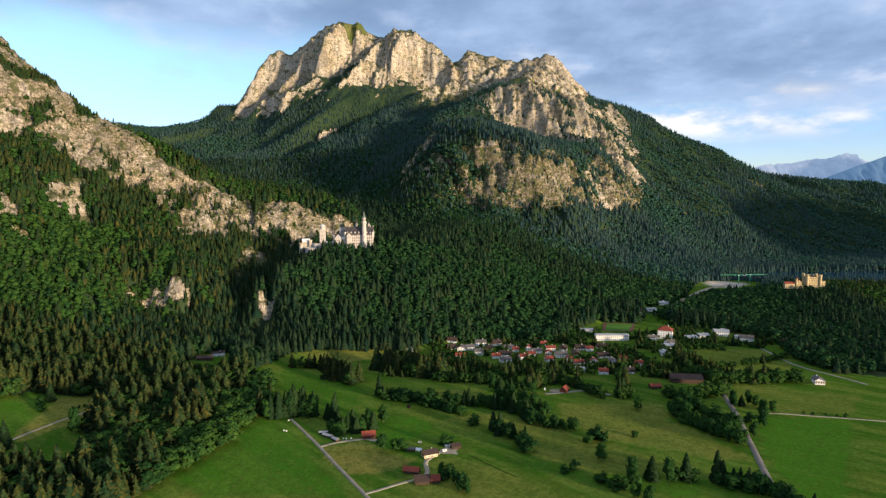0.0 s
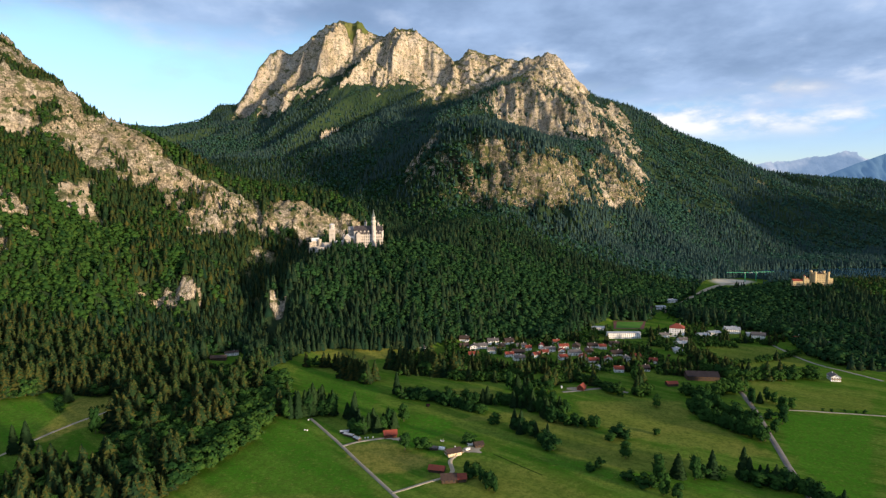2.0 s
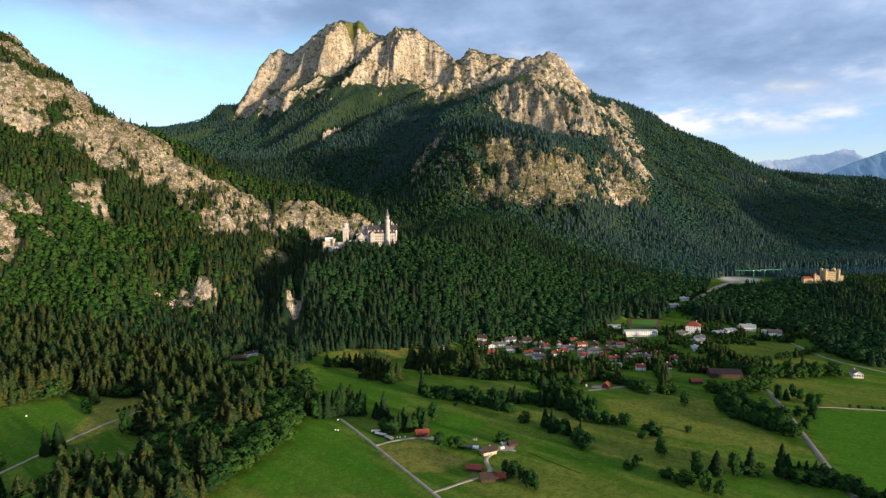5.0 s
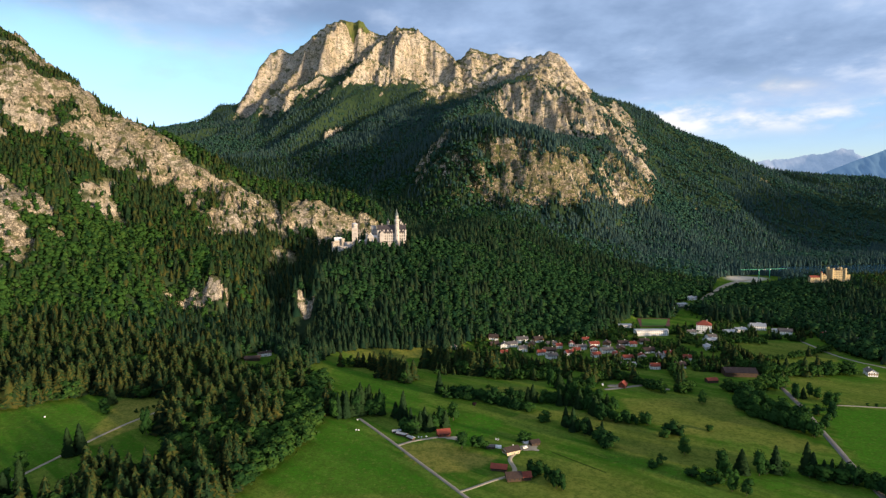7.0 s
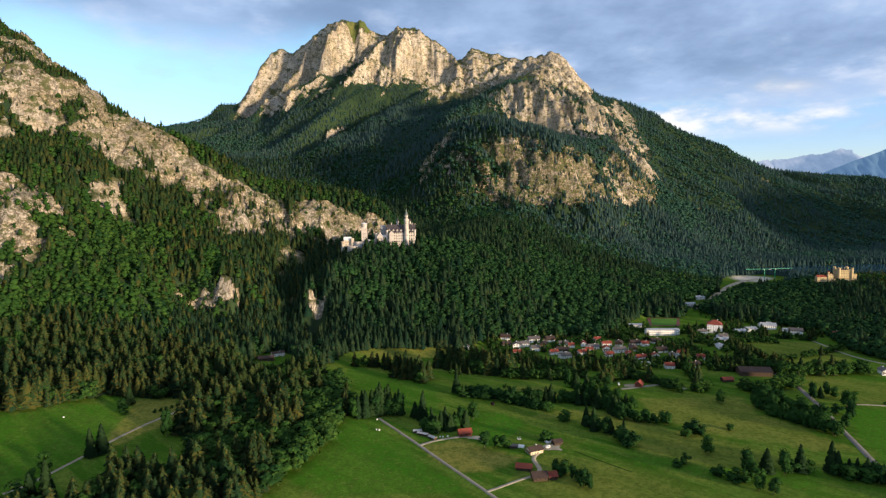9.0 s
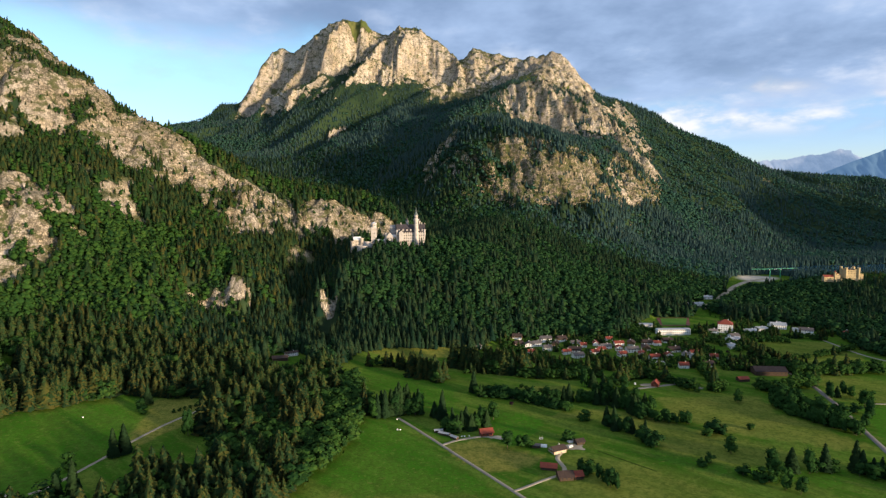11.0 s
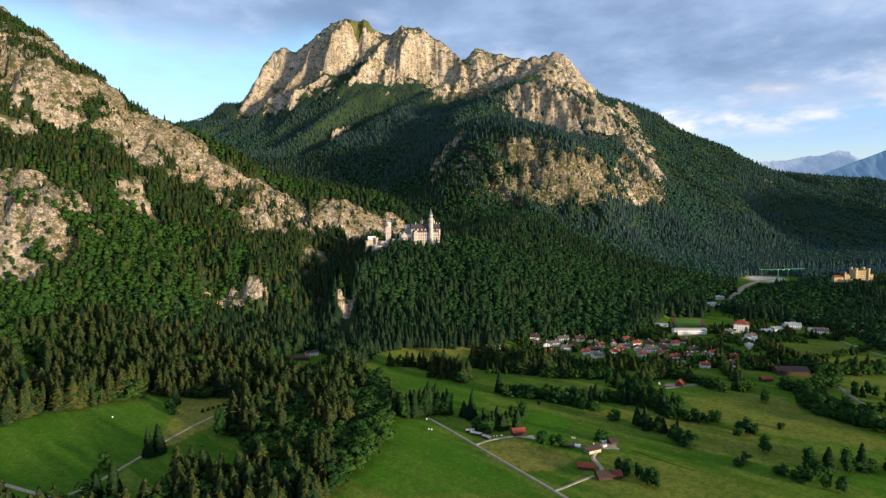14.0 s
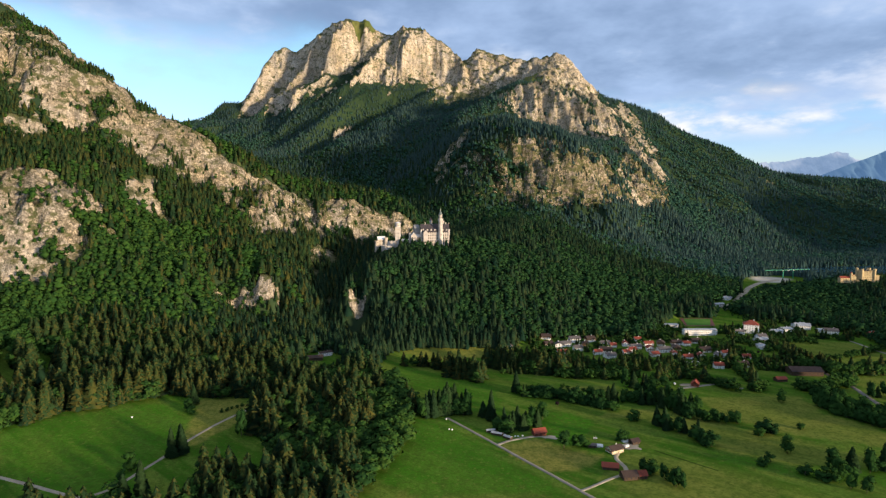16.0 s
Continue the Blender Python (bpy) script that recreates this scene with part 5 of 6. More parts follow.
# trees round the hotels behind the village
for _ in range(420):
    x, y = rng.uniform(385, 640), rng.uniform(1025, 1215)
    if any(-15 < x - hx < 15 and -24 < y - hy < 10 for hx, hy in VILLAGE + [(520, 1098), (548, 1058), (398, 1022)]) or (x < 435 and y > 1095):
        continue
    garden.append((x, y, rng.random() < 0.2))
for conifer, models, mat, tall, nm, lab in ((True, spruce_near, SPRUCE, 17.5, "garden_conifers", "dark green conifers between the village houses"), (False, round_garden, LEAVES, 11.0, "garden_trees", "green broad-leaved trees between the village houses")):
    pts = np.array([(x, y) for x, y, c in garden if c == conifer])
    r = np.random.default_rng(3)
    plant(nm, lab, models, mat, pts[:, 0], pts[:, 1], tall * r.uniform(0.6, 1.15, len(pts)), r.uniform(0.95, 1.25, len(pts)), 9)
# the little orchard row on the eastern meadow
for k in range(5):
    set_tree(bushes, -417 + 4 * k, 667 + 5.2 * k, 0.5, "orchard saplings")

for x, y in ((434, 693), (443, 691), (457, 688), (468, 685), (477, 683)):
    set_tree(bushes, x, y, 0.5, "field track saplings")


# ---- houses ----
plaster = simple("white_plaster", (0.80, 0.785, 0.75), (0.88, 0.87, 0.85), 0.3, 0.85, 0.2)
cream = simple("cream_plaster", (0.52, 0.43, 0.28), (0.62, 0.53, 0.36), 0.3, 0.85, 0.2)
timber = simple("dark_timber", (0.046, 0.030, 0.020), (0.085, 0.057, 0.036), 0.5, 0.85, 0.2, stretch=(4, 4, 0.3))
red_timber = simple("red_timber", (0.13, 0.038, 0.024), (0.19, 0.060, 0.035), 0.5, 0.8, 0.2, stretch=(4, 4, 0.3))
tile_red = simple("red_roof_tiles", (0.125, 0.026, 0.017), (0.19, 0.044, 0.026), 0.6, 0.8, 0.25, var=0.35, bump=0.5)
tile_dark = simple("dark_roof_tiles", (0.050, 0.045, 0.045), (0.095, 0.085, 0.080), 0.6, 0.75, 0.3, var=0.5, bump=0.5)
tile_brown = simple("brown_roof_tiles", (0.026, 0.017, 0.014), (0.046, 0.030, 0.024), 0.6, 0.8, 0.25, var=0.4, bump=0.5)
tile_grey = simple("grey_sheet_roof", (0.22, 0.24, 0.26), (0.34, 0.36, 0.38), 0.4, 0.5, 0.4)
glass = simple("dark_window", (0.020, 0.024, 0.030), (0.040, 0.046, 0.055), 1.0, 0.12, 0.5)
white_wood = simple("white_painted_wood", (0.70, 0.70, 0.68), (0.80, 0.80, 0.78), 1.0, 0.6, 0.3)
balcony_wood = simple("balcony_wood", (0.16, 0.090, 0.045), (0.25, 0.15, 0.08), 1.0, 0.8, 0.2)


def box(bm, x0, x1, y0, y1, z0, z1):
    v = [bm.verts.new((x, y, z)) for z in (z0, z1) for x, y in ((x0, y0), (x1, y0), (x1, y1), (x0, y1))]
    for q in ((3, 2, 1, 0), (4, 5, 6, 7), (0, 1, 5, 4), (1, 2, 6, 5), (2, 3, 7, 6), (3, 0, 4, 7)):
        bm.faces.new([v[i] for i in q])


def prism(bm, pts, x0, x1):
    """A profile in y and z, drawn out along x."""
    a, b = ([bm.verts.new((x, y, z)) for y, z in pts] for x in (x0, x1))
    n = len(pts)
    bm.faces.new(a[::-1])
    bm.faces.new(b)
    for k in range(n):
        bm.faces.new((a[k], a[(k + 1) % n], b[(k + 1) % n], b[k]))


def tidy(bm):
    bmesh.ops.recalc_face_normals(bm, faces=bm.faces)
    return bm


def one_box(*b):
    bm = bmesh.new()
    box(bm, *b)
    return tidy(bm)


def gable_walls(w, d, h, rise):
    """Walls with gable ends; the ridge runs along x."""
    bm = bmesh.new()
    prism(bm, [(-d / 2, -0.8), (d / 2, -0.8), (d / 2, h), (0, h + rise), (-d / 2, h)], -w / 2, w / 2)
    return tidy(bm)


def gable_roof(w, d, h, rise, over=0.9, thick=0.28):
    """Two roof slabs with eaves."""
    bm = bmesh.new()
    e = over * rise / (d / 2)
    a, y = h - e, d / 2 + over
    prism(bm, [(-y, a + 0.05), (0, h + rise + 0.05), (y, a + 0.05), (y, a + thick), (0, h + rise + thick + 0.08), (-y, a + thick)], -w / 2 - over, w / 2 + over)
    return tidy(bm)


def hip_roof(w, d, h, rise, over=0.6):
    bm = bmesh.new()
    x, y, r = w / 2 + over, d / 2 + over, max(0.2, w / 2 - d / 2)
    low = [bm.verts.new(p) for p in ((-x, -y, h), (x, -y, h), (x, y, h), (-x, y, h))]
    eave = [bm.verts.new((v.co.x, v.co.y, h + 0.3)) for v in low]
    top = [bm.verts.new((-r, 0, h + rise)), bm.verts.new((r, 0, h + rise))]
    bm.faces.new(low[::-1])
    for k in range(4):
        bm.faces.new((low[k], low[(k + 1) % 4], eave[(k + 1) % 4], eave[k]))
    bm.faces.new((eave[0], eave[1], top[1], top[0]))
    bm.faces.new((eave[2], eave[3], top[0], top[1]))
    bm.faces.new((eave[1], eave[2], top[1]))
    bm.faces.new((eave[3], eave[0], top[0]))
    return tidy(bm)


def add_windows(root, spots, ww, wh, framed=False):
    """Windows as parts that share one mesh: spots are (x, y, z, turn) on the walls, turn 0 faces -y."""
    bm = bmesh.new()
    box(bm, -ww / 2, ww / 2, -0.06, 0.10, -wh / 2, wh / 2)
    pane = obj("window", tidy(bm), glass, root)
    bm = bmesh.new()
    t = 0.14
    frame_me = None
    for b in ((-ww / 2 - t, -ww / 2, -0.12, 0.1, -wh / 2 - t, wh / 2 + t), (ww / 2, ww / 2 + t, -0.12, 0.1, -wh / 2 - t, wh / 2 + t),
              (-ww / 2, ww / 2, -0.12, 0.1, wh / 2, wh / 2 + t), (-ww / 2, ww / 2, -0.16, 0.1, -wh / 2 - t, -wh / 2)):
        box(bm, *b)
    if framed:
        frame_me = obj("window_frame", tidy(bm), white_wood, pane)
    first = True
    for x, y, z, turn in spots:
        o = pane if first else new("window", pane.data)
        o.parent, o.matrix_basis = root, pose(x, y, z, 0, 0, turn)
        if not first and framed:
            f = new("window_frame", frame_me.data)
            f.parent = o
        first = False


def house(name, label, w, d, h, rise, wall, roof, floors=2, cols=4, ends=2, chimney=True, balcony=False, lower=None, hip=False, win=(1.1, 1.3), framed=False, category="house", over=0.9):
    """A house with walls, roof, chimney and windows; the ridge runs along x."""
    root = new(name)
    tagged(root, label, category)
    if hip:
        part("wall", one_box(-w / 2, w / 2, -d / 2, d / 2, -0.8, h), wall, root)
        top = part("roof", hip_roof(w, d, h, rise), roof, root)
    else:
        part("wall", gable_walls(w, d, h, rise), wall, root)
        top = part("roof", gable_roof(w, d, h, rise, over), roof, root)
    if lower:
        part("plinth", one_box(-w / 2 - 0.05, w / 2 + 0.05, -d / 2 - 0.05, d / 2 + 0.05, -0.8, h * 0.45), lower, root)
    if chimney:
        part("chimney", one_box(w * 0.18, w * 0.18 + 0.8, -0.4 + d * 0.1, 0.4 + d * 0.1, h + rise * 0.5, h + rise + 1.1), plaster, top)
    spots = []
    step_z = h / floors
    for k in range(floors):
        z = step_z * (k + 0.55)
        for i in range(cols):
            x = -w / 2 + w * (i + 0.5) / cols
            spots += [(x, -d / 2, z, 0), (x, d / 2, z, 180)]
        for i in range(ends):
            y = -d / 2 + d * (i + 0.5) / ends
            spots += [(w / 2, y, z, 90), (-w / 2, y, z, -90)]
    if not hip and rise > 2 and ends:
        spots += [(w / 2, 0, h + rise * 0.3, 90), (-w / 2, 0, h + rise * 0.3, -90)]
    if spots:
        add_windows(root, spots, *win, framed)
    part("door", one_box(w * 0.02, w * 0.02 + 1.1, -d / 2 - 0.07, -d / 2 + 0.1, 0, 2.05), timber, root)
    if balcony:
        for side in (1, -1):
            part("balcony", one_box(w / 2 if side > 0 else -w / 2 - 1.2, w / 2 + 1.2 if side > 0 else -w / 2, -d / 2, d / 2, h * 0.5, h * 0.5 + 1.0), balcony_wood, root)
    return root


def set_down(ob, x, y, turn, scale=1.0, lift=0.0):
    ob.matrix_basis = pose(x, y, gz(x, y) + lift, 0, 0, turn) @ Matrix.Scale(scale, 4)
    return ob


def repeat(root, spots, group, r, lo=0.88, hi=1.22):
    for k, (x, y, turn) in enumerate(spots):
        sx_, sy_ = r.uniform(lo, hi), r.uniform(lo, hi)
        m = pose(x, y, gz(x, y), 0, 0, turn) @ Matrix.Diagonal((sx_, sy_, r.uniform(0.9, 1.1), 1))
        if k:
            ob = copy_thing(root, m)
        else:
            ob = root
            ob.matrix_basis = m
        tagged(ob, group=group)


hr = random.Random(5)
repeat(house("house", "white plastered village house with a dark tiled roof", 14, 10, 5.4, 3.0, plaster, tile_dark, 2, 4, 3), WHITE_DARK[::2], "village houses", hr)
repeat(house("house", "white village house with dark timber upper floor and roof", 13, 10, 5.4, 2.8, timber, tile_brown, 2, 4, 3, balcony=True, lower=plaster), WHITE_DARK[1::2], "village houses", hr)
repeat(house("house", "white plastered village house with a red tiled roof", 15, 10, 5.2, 3.2, plaster, tile_red, 2, 4, 3), WHITE_RED[::2], "village houses", hr)
repeat(house("house", "white gabled village house with a bright red roof", 12, 10, 5.6, 3.4, plaster, tile_red, 2, 3, 3, balcony=True), WHITE_RED[1::2], "village houses", hr)
repeat(house("house", "long white building with a grey sheet roof", 22, 11, 5.0, 2.2, plaster, tile_grey, 2, 7, 3), PLAIN, "hotel buildings", hr)

school = house("school", "long white three-storey school with rows of windows", 58, 14, 9.6, 1.6, plaster, tile_grey, 3, 16, 3, chimney=False, win=(1.8, 1.7), category="school", over=0.5)
set_down(school, 309, 1066, -2)
annex = house("school_annex", "low grey flat-roofed school annex", 30, 16, 4.0, 0.6, simple("grey_render", (0.40, 0.41, 0.42), (0.52, 0.53, 0.54), 0.2), tile_grey, 1, 8, 3, chimney=False, win=(1.8, 1.4), category="school", over=0.4)
set_down(annex, 276, 1118, -2, 1.0, 1.0)
hall = house("large_house", "tall white hip-roofed house with a red tiled roof", 25, 21, 15.5, 7.5, plaster, tile_red, 4, 6, 5, hip=True, win=(1.1, 1.6))
set_down(hall, 409, 1075, -24)
set_down(house("house", "white house with a dark roof in front of the tall house", 16, 13, 7.5, 4.0, plaster, tile_dark, 3, 5, 3), 398, 1022, 8)
set_down(house("large_barn", "large dark brown timber hall with a low roof", 42, 22, 6.0, 4.5, timber, simple("black_sheet_roof", (0.016, 0.014, 0.017), (0.028, 0.024, 0.028), 0.4, 0.85, 0.1), 1, 8, 3, chimney=False, category="barn"), 345, 822, -8)
set_down(house("barn", "dark red-roofed timber barn among trees", 20, 13, 5.0, 3.4, timber, tile_red, 1, 4, 2, chimney=False, category="barn"), 292, 791, 5, 0.72)
set_down(house("timber_hut", "small red timber hut with a red roof", 11, 9, 4.0, 3.6, red_timber, tile_red, 1, 2, 2, chimney=False, category="hut"), 167, 775, 60)
set_down(house("house", "white hotel wing with a wide gable", 26, 15, 7.5, 4.0, plaster, tile_grey, 3, 8, 4), 520, 1098, -18)
set_down(house("house", "white gabled hotel with a dark roof", 22, 14, 6.5, 4.0, plaster, tile_dark, 2, 6, 4), 548, 1058, -25)
set_down(house("house", "white gabled farmhouse with a dark roof beside the lane", 16, 12, 6.0, 3.6, plaster, tile_dark, 2, 4, 4, balcony=True), 524, 812, 75, 1.0)
set_down(house("house", "white house half hidden at the wood's edge", 13, 11, 6.5, 3.4, plaster, tile_dark, 2, 3, 3), 631, 991, 80)
set_down(house("house", "brown timber house with a red roof at the wood's edge", 16, 12, 6.0, 4.0, timber, tile_red, 2, 4, 3), 602, 1030, 20)
set_down(house("house", "white house with a brown roof under the wood", 15, 11, 6.0, 3.4, plaster, tile_brown, 2, 4, 3), 418, 1258, 12)
set_down(house("sawmill_house", "long white house in a forest clearing", 24, 10, 6.0, 2.2, plaster, tile_brown, 2, 6, 2), -341, 908, 32, 0.8)
set_down(house("shed", "weathered red-roofed shed in a forest clearing", 22, 10, 4.0, 2.6, timber, tile_brown, 1, 5, 2, chimney=False, category="shed"), -352, 884, 12)

# the two farms in the meadow
set_down(house("farmhouse", "cream farmhouse with a wide brown roof and timber balcony", 16.5, 11.5, 4.6, 2.9, cream, tile_brown, 2, 4, 3, balcony=True, over=1.3, framed=True), -6, 575, 24, 0.86)
set_down(house("barn", "timber barn with a bright red roof on the meadow", 17, 10, 3.6, 3.0, timber, tile_red, 1, 3, 2, chimney=False, category="barn", over=1.0), -21.4, 540, -14, 0.84)
set_down(house("barn", "dark timber barn with a brown roof beside the track", 13, 10.5, 3.8, 3.2, timber, tile_brown, 1, 3, 2, chimney=False, category="barn", over=1.0), -11, 520, 6)
set_down(house("barn", "timber barn annex with a red roof", 8, 9.5, 3.4, 2.8, timber, tile_red, 1, 2, 2, chimney=False, category="barn", over=0.8), 0.5, 521.5, 6)
set_down(house("barn", "red timber barn with a red roof by the trees", 13, 9, 4.0, 3.0, red_timber, tile_red, 1, 3, 2, chimney=False, category="barn", over=1.0), -72, 620, 14)
set_down(house("shed", "small shed with a reddish brown roof", 9, 7, 3.0, 2.0, timber, tile_brown, 1, 2, 1, chimney=False, category="shed"), 20, 593, 20)
set_down(house("shed", "dark low shed beside the farmhouse", 8, 5, 2.4, 1.2, timber, tile_dark, 1, 2, 1, chimney=False, category="shed", over=0.4), -25, 586, -10)
for x, y, turn, ln in ((-116, 622, -30, 12), (-106, 612, -45, 9), (-122, 630, 8, 9)):
    set_down(house("shed", "low open timber shelter with a grey roof", ln, 4, 2.2, 0.8, timber, tile_grey, 1, 1, 0, chimney=False, category="shed", over=0.4), x, y, turn)


def tunnel(x, y, turn, length, wide):
    """A white plastic-covered arched shelter."""
    root = new("polytunnel")
    tagged(root, "white arched plastic tunnel beside the farm", "tunnel")
    bm = bmesh.new()
    prism(bm, [(wide / 2 * math.cos(a), wide * 0.45 * math.sin(a)) for a in np.linspace(0, math.pi, 12)], -length / 2, length / 2)
    part("cover", tidy(bm), white_wood, root)
    for k in range(4):
        bm = bmesh.new()
        s = -length / 2 + length * k / 3
        prism(bm, [(r * math.cos(a), r * 0.9 * math.sin(a)) for r, sweep in ((wide / 2 + 0.08, np.linspace(0, math.pi, 10)), (wide / 2 - 0.1, np.linspace(math.pi, 0, 10))) for a in sweep], s - 0.06, s + 0.06)
        part("hoop", tidy(bm), tile_grey, root)
    set_down(root, x, y, turn)


tunnel(-17, 587, -15, 6, 5)
tunnel(12, 597, 10, 6, 5)


def bale(x, y, turn):
    bm = bmesh.new()
    prism(bm, [(0.75 * math.cos(a), 0.72 + 0.72 * math.sin(a)) for a in np.linspace(0, 6.2832, 15)[:-1]], -0.7, 0.7)
    bmesh.ops.bevel(bm, geom=[e for e in bm.edges if abs(e.verts[0].co.x - e.verts[1].co.x) < 0.01], offset=0.12, segments=1, affect="EDGES")
    ob = obj("hay_bale", tidy(bm), white_wood)
    tagged(ob, "white wrapped round hay bale on the meadow", "hay bale", "hay bales")
    set_down(ob, x, y, turn)


for x, y, t in ((-168, 662, 20), (-166, 634, 70), (-163, 633, 10), (-503, 642, 40), (-104, 616, 0), (-98, 615, 10), (-95, 615, 5), (-90, 616, 12)):
    bale(x, y, t)


def caravan(x, y, turn, body, label):
    """A parked van: body, windows and wheels."""
    root = new("van")
    tagged(root, label, "van")
    bm = one_box(-2.6, 2.6, -1.0, 1.0, 0.45, 2.4)
    bmesh.ops.bevel(bm, geom=list(bm.edges), offset=0.25, segments=2, affect="EDGES")
    part("body", bm, body, root)
    part("windscreen", one_box(2.45, 2.62, -0.75, 0.75, 1.4, 2.05), glass, root)
    part("side_window", one_box(-1.6, 1.9, -1.02, 1.02, 1.45, 2.0), glass, root)
    for wx in (-1.6, 1.6):
        for wy in (-0.85, 0.85):
            bm = bmesh.new()
            prism(bm, [(0.36 * math.cos(a), 0.36 + 0.36 * math.sin(a)) for a in np.linspace(0, 6.2832, 11)[:-1]], -0.12, 0.12)
            bmesh.ops.rotate(bm, verts=bm.verts, cent=(0, 0, 0), matrix=Matrix.Rotation(radians(90), 3, "Z"))
            bmesh.ops.translate(bm, verts=bm.verts, vec=(wx, wy, 0))
            part("wheel", tidy(bm), asphalt, root)
    set_down(root, x, y, turn, 1.0, 0.3)


caravan(9, 583, 30, white_wood, "white van parked in the farm yard")
caravan(142, 781, 80, white_wood, "white trailer parked beside the timber hut")


def trampoline(x, y):
    root = new("trampoline")
    tagged(root, "pale round garden trampoline on the lawn", "trampoline")
    for nm, r0, r1, z0, z1, mat in (("mat", 0.0, 1.7, 0.85, 0.9, asphalt), ("rim", 1.6, 2.0, 0.84, 0.96, white_wood)):
        bm = bmesh.new()
        n = 20
        rings = [[bm.verts.new((r * math.cos(6.2832 * k / n), r * math.sin(6.2832 * k / n), z)) for k in range(n)] for r, z in ((r1, z0), (r1, z1), (max(r0, 0.05), z1), (max(r0, 0.05), z0))]
        for a in range(4):
            for k in range(n):
                bm.faces.new((rings[a][k], rings[a][(k + 1) % n], rings[(a + 1) % 4][(k + 1) % n], rings[(a + 1) % 4][k]))
        part(nm, tidy(bm), mat, root)
    for k in range(4):
        a = 0.785 + 1.5708 * k
        part("leg", one_box(1.8 * math.cos(a) - 0.06, 1.8 * math.cos(a) + 0.06, 1.8 * math.sin(a) - 0.06, 1.8 * math.sin(a) + 0.06, -0.2, 0.84), tile_grey, root)
        part("net_pole", one_box(1.9 * math.cos(a) - 0.05, 1.9 * math.cos(a) + 0.05, 1.9 * math.sin(a) - 0.05, 1.9 * math.sin(a) + 0.05, 0.96, 2.6), white_wood, root)
    set_down(root, x, y, 10)


trampoline(-16.6, 604.5)


# ---- cranes at the building site ----
crane_paint = simple("green_paint", (0.03, 0.30, 0.16), (0.05, 0.40, 0.22), 1.0, 0.5, 0.4)


def lattice(bm, a, b, wide, bays, bar=0.18):
    """A square lattice beam from a to b."""
    a, b = Vector(a), Vector(b)
    d = (b - a).normalized()
    u = (d.cross(Vector((0, 1, 0.01)))).normalized()
    v = d.cross(u)

    def rod(p, q):
        t = (q - p).normalized()
        e = t.orthogonal().normalized() * bar
        f = t.cross(e)
        ring = [[bm.verts.new(c + s) for s in (e, f, -e, -f)] for c in (p, q)]
        for k in range(4):
            bm.faces.new((ring[0][k], ring[0][(k + 1) % 4], ring[1][(k + 1) % 4], ring[1][k]))

    cor = [(u * i + v * j) * wide / 2 for i, j in ((1, 1), (1, -1), (-1, -1), (-1, 1))]
    for c in cor:
        rod(a + c, b + c)
    for k in range(bays):
        p, q = a.lerp(b, k / bays), a.lerp(b, (k + 1) / bays)
        for m in range(4):
            rod(p + cor[m], q + cor[(m + 1) % 4])


def tower_crane(x, y, tall, out, back, turn):
    root = new("tower_crane")
    tagged(root, "green tower crane over the building site", "crane", "tower cranes")
    for nm, a, b, wide, bays in (("mast", (0, 0, -1), (0, 0, tall), 1.5, 14), ("jib", (0, 0, tall), (out, 0, tall), 1.1, 22), ("counter_jib", (0, 0, tall), (-back, 0, tall), 1.1, 6)):
        bm = bmesh.new()
        lattice(bm, a, b, wide, bays)
        part(nm, bm, crane_paint, root)
    part("counterweight", one_box(-back, -back + 2.5, -1, 1, tall - 2.2, tall - 0.3), tile_grey, root)
    part("cab", one_box(0.6, 2.0, -0.9, 0.9, tall - 2.4, tall - 0.4), white_wood, root)
    root.matrix_basis = pose(x, y, gz(x, y), 0, 0, turn)


tower_crane(815, 1640, 42 - gz(815, 1640), 52, 14, 180)
tower_crane(853, 1655, 41 - gz(853, 1655), 50, 14, 4)


# ---- the white castle on its rock ----
limestone = simple("white_limestone", (0.40, 0.365, 0.330), (0.52, 0.48, 0.44), 0.12, 0.85, 0.2)
pale_stone = simple("pale_sandstone", (0.37, 0.32, 0.26), (0.47, 0.42, 0.35), 0.12, 0.9, 0.15)
slate = simple("slate_roof", (0.034, 0.029, 0.033), (0.062, 0.052, 0.055), 0.3, 0.6, 0.35, bump=0.4)
copper = simple("green_copper", (0.085, 0.110, 0.105), (0.14, 0.165, 0.155), 0.5, 0.6, 0.3)
lead = simple("pale_lead_roof", (0.52, 0.54, 0.56), (0.66, 0.67, 0.69), 0.3, 0.5, 0.4)
yellow = simple("yellow_plaster", (0.44, 0.34, 0.18), (0.54, 0.43, 0.24), 0.15, 0.85, 0.2)


def turned(profile, sides=20):
    """A round body from (radius, height) pairs."""
    bm = bmesh.new()
    rings = [[bm.verts.new((r * math.cos(6.2832 * k / sides), r * math.sin(6.2832 * k / sides), z)) for k in range(sides)] for r, z in profile]
    for a, b in zip(rings, rings[1:]):
        for k in range(sides):
            bm.faces.new((a[k], a[(k + 1) % sides], b[(k + 1) % sides], b[k]))
    bm.faces.new(rings[0][::-1])
    bm.faces.new(rings[-1])
    return tidy(bm)


def placed(ob, x, y, z, turn=0.0):
    ob.matrix_basis = pose(x, y, z, 0, 0, turn)
    return ob


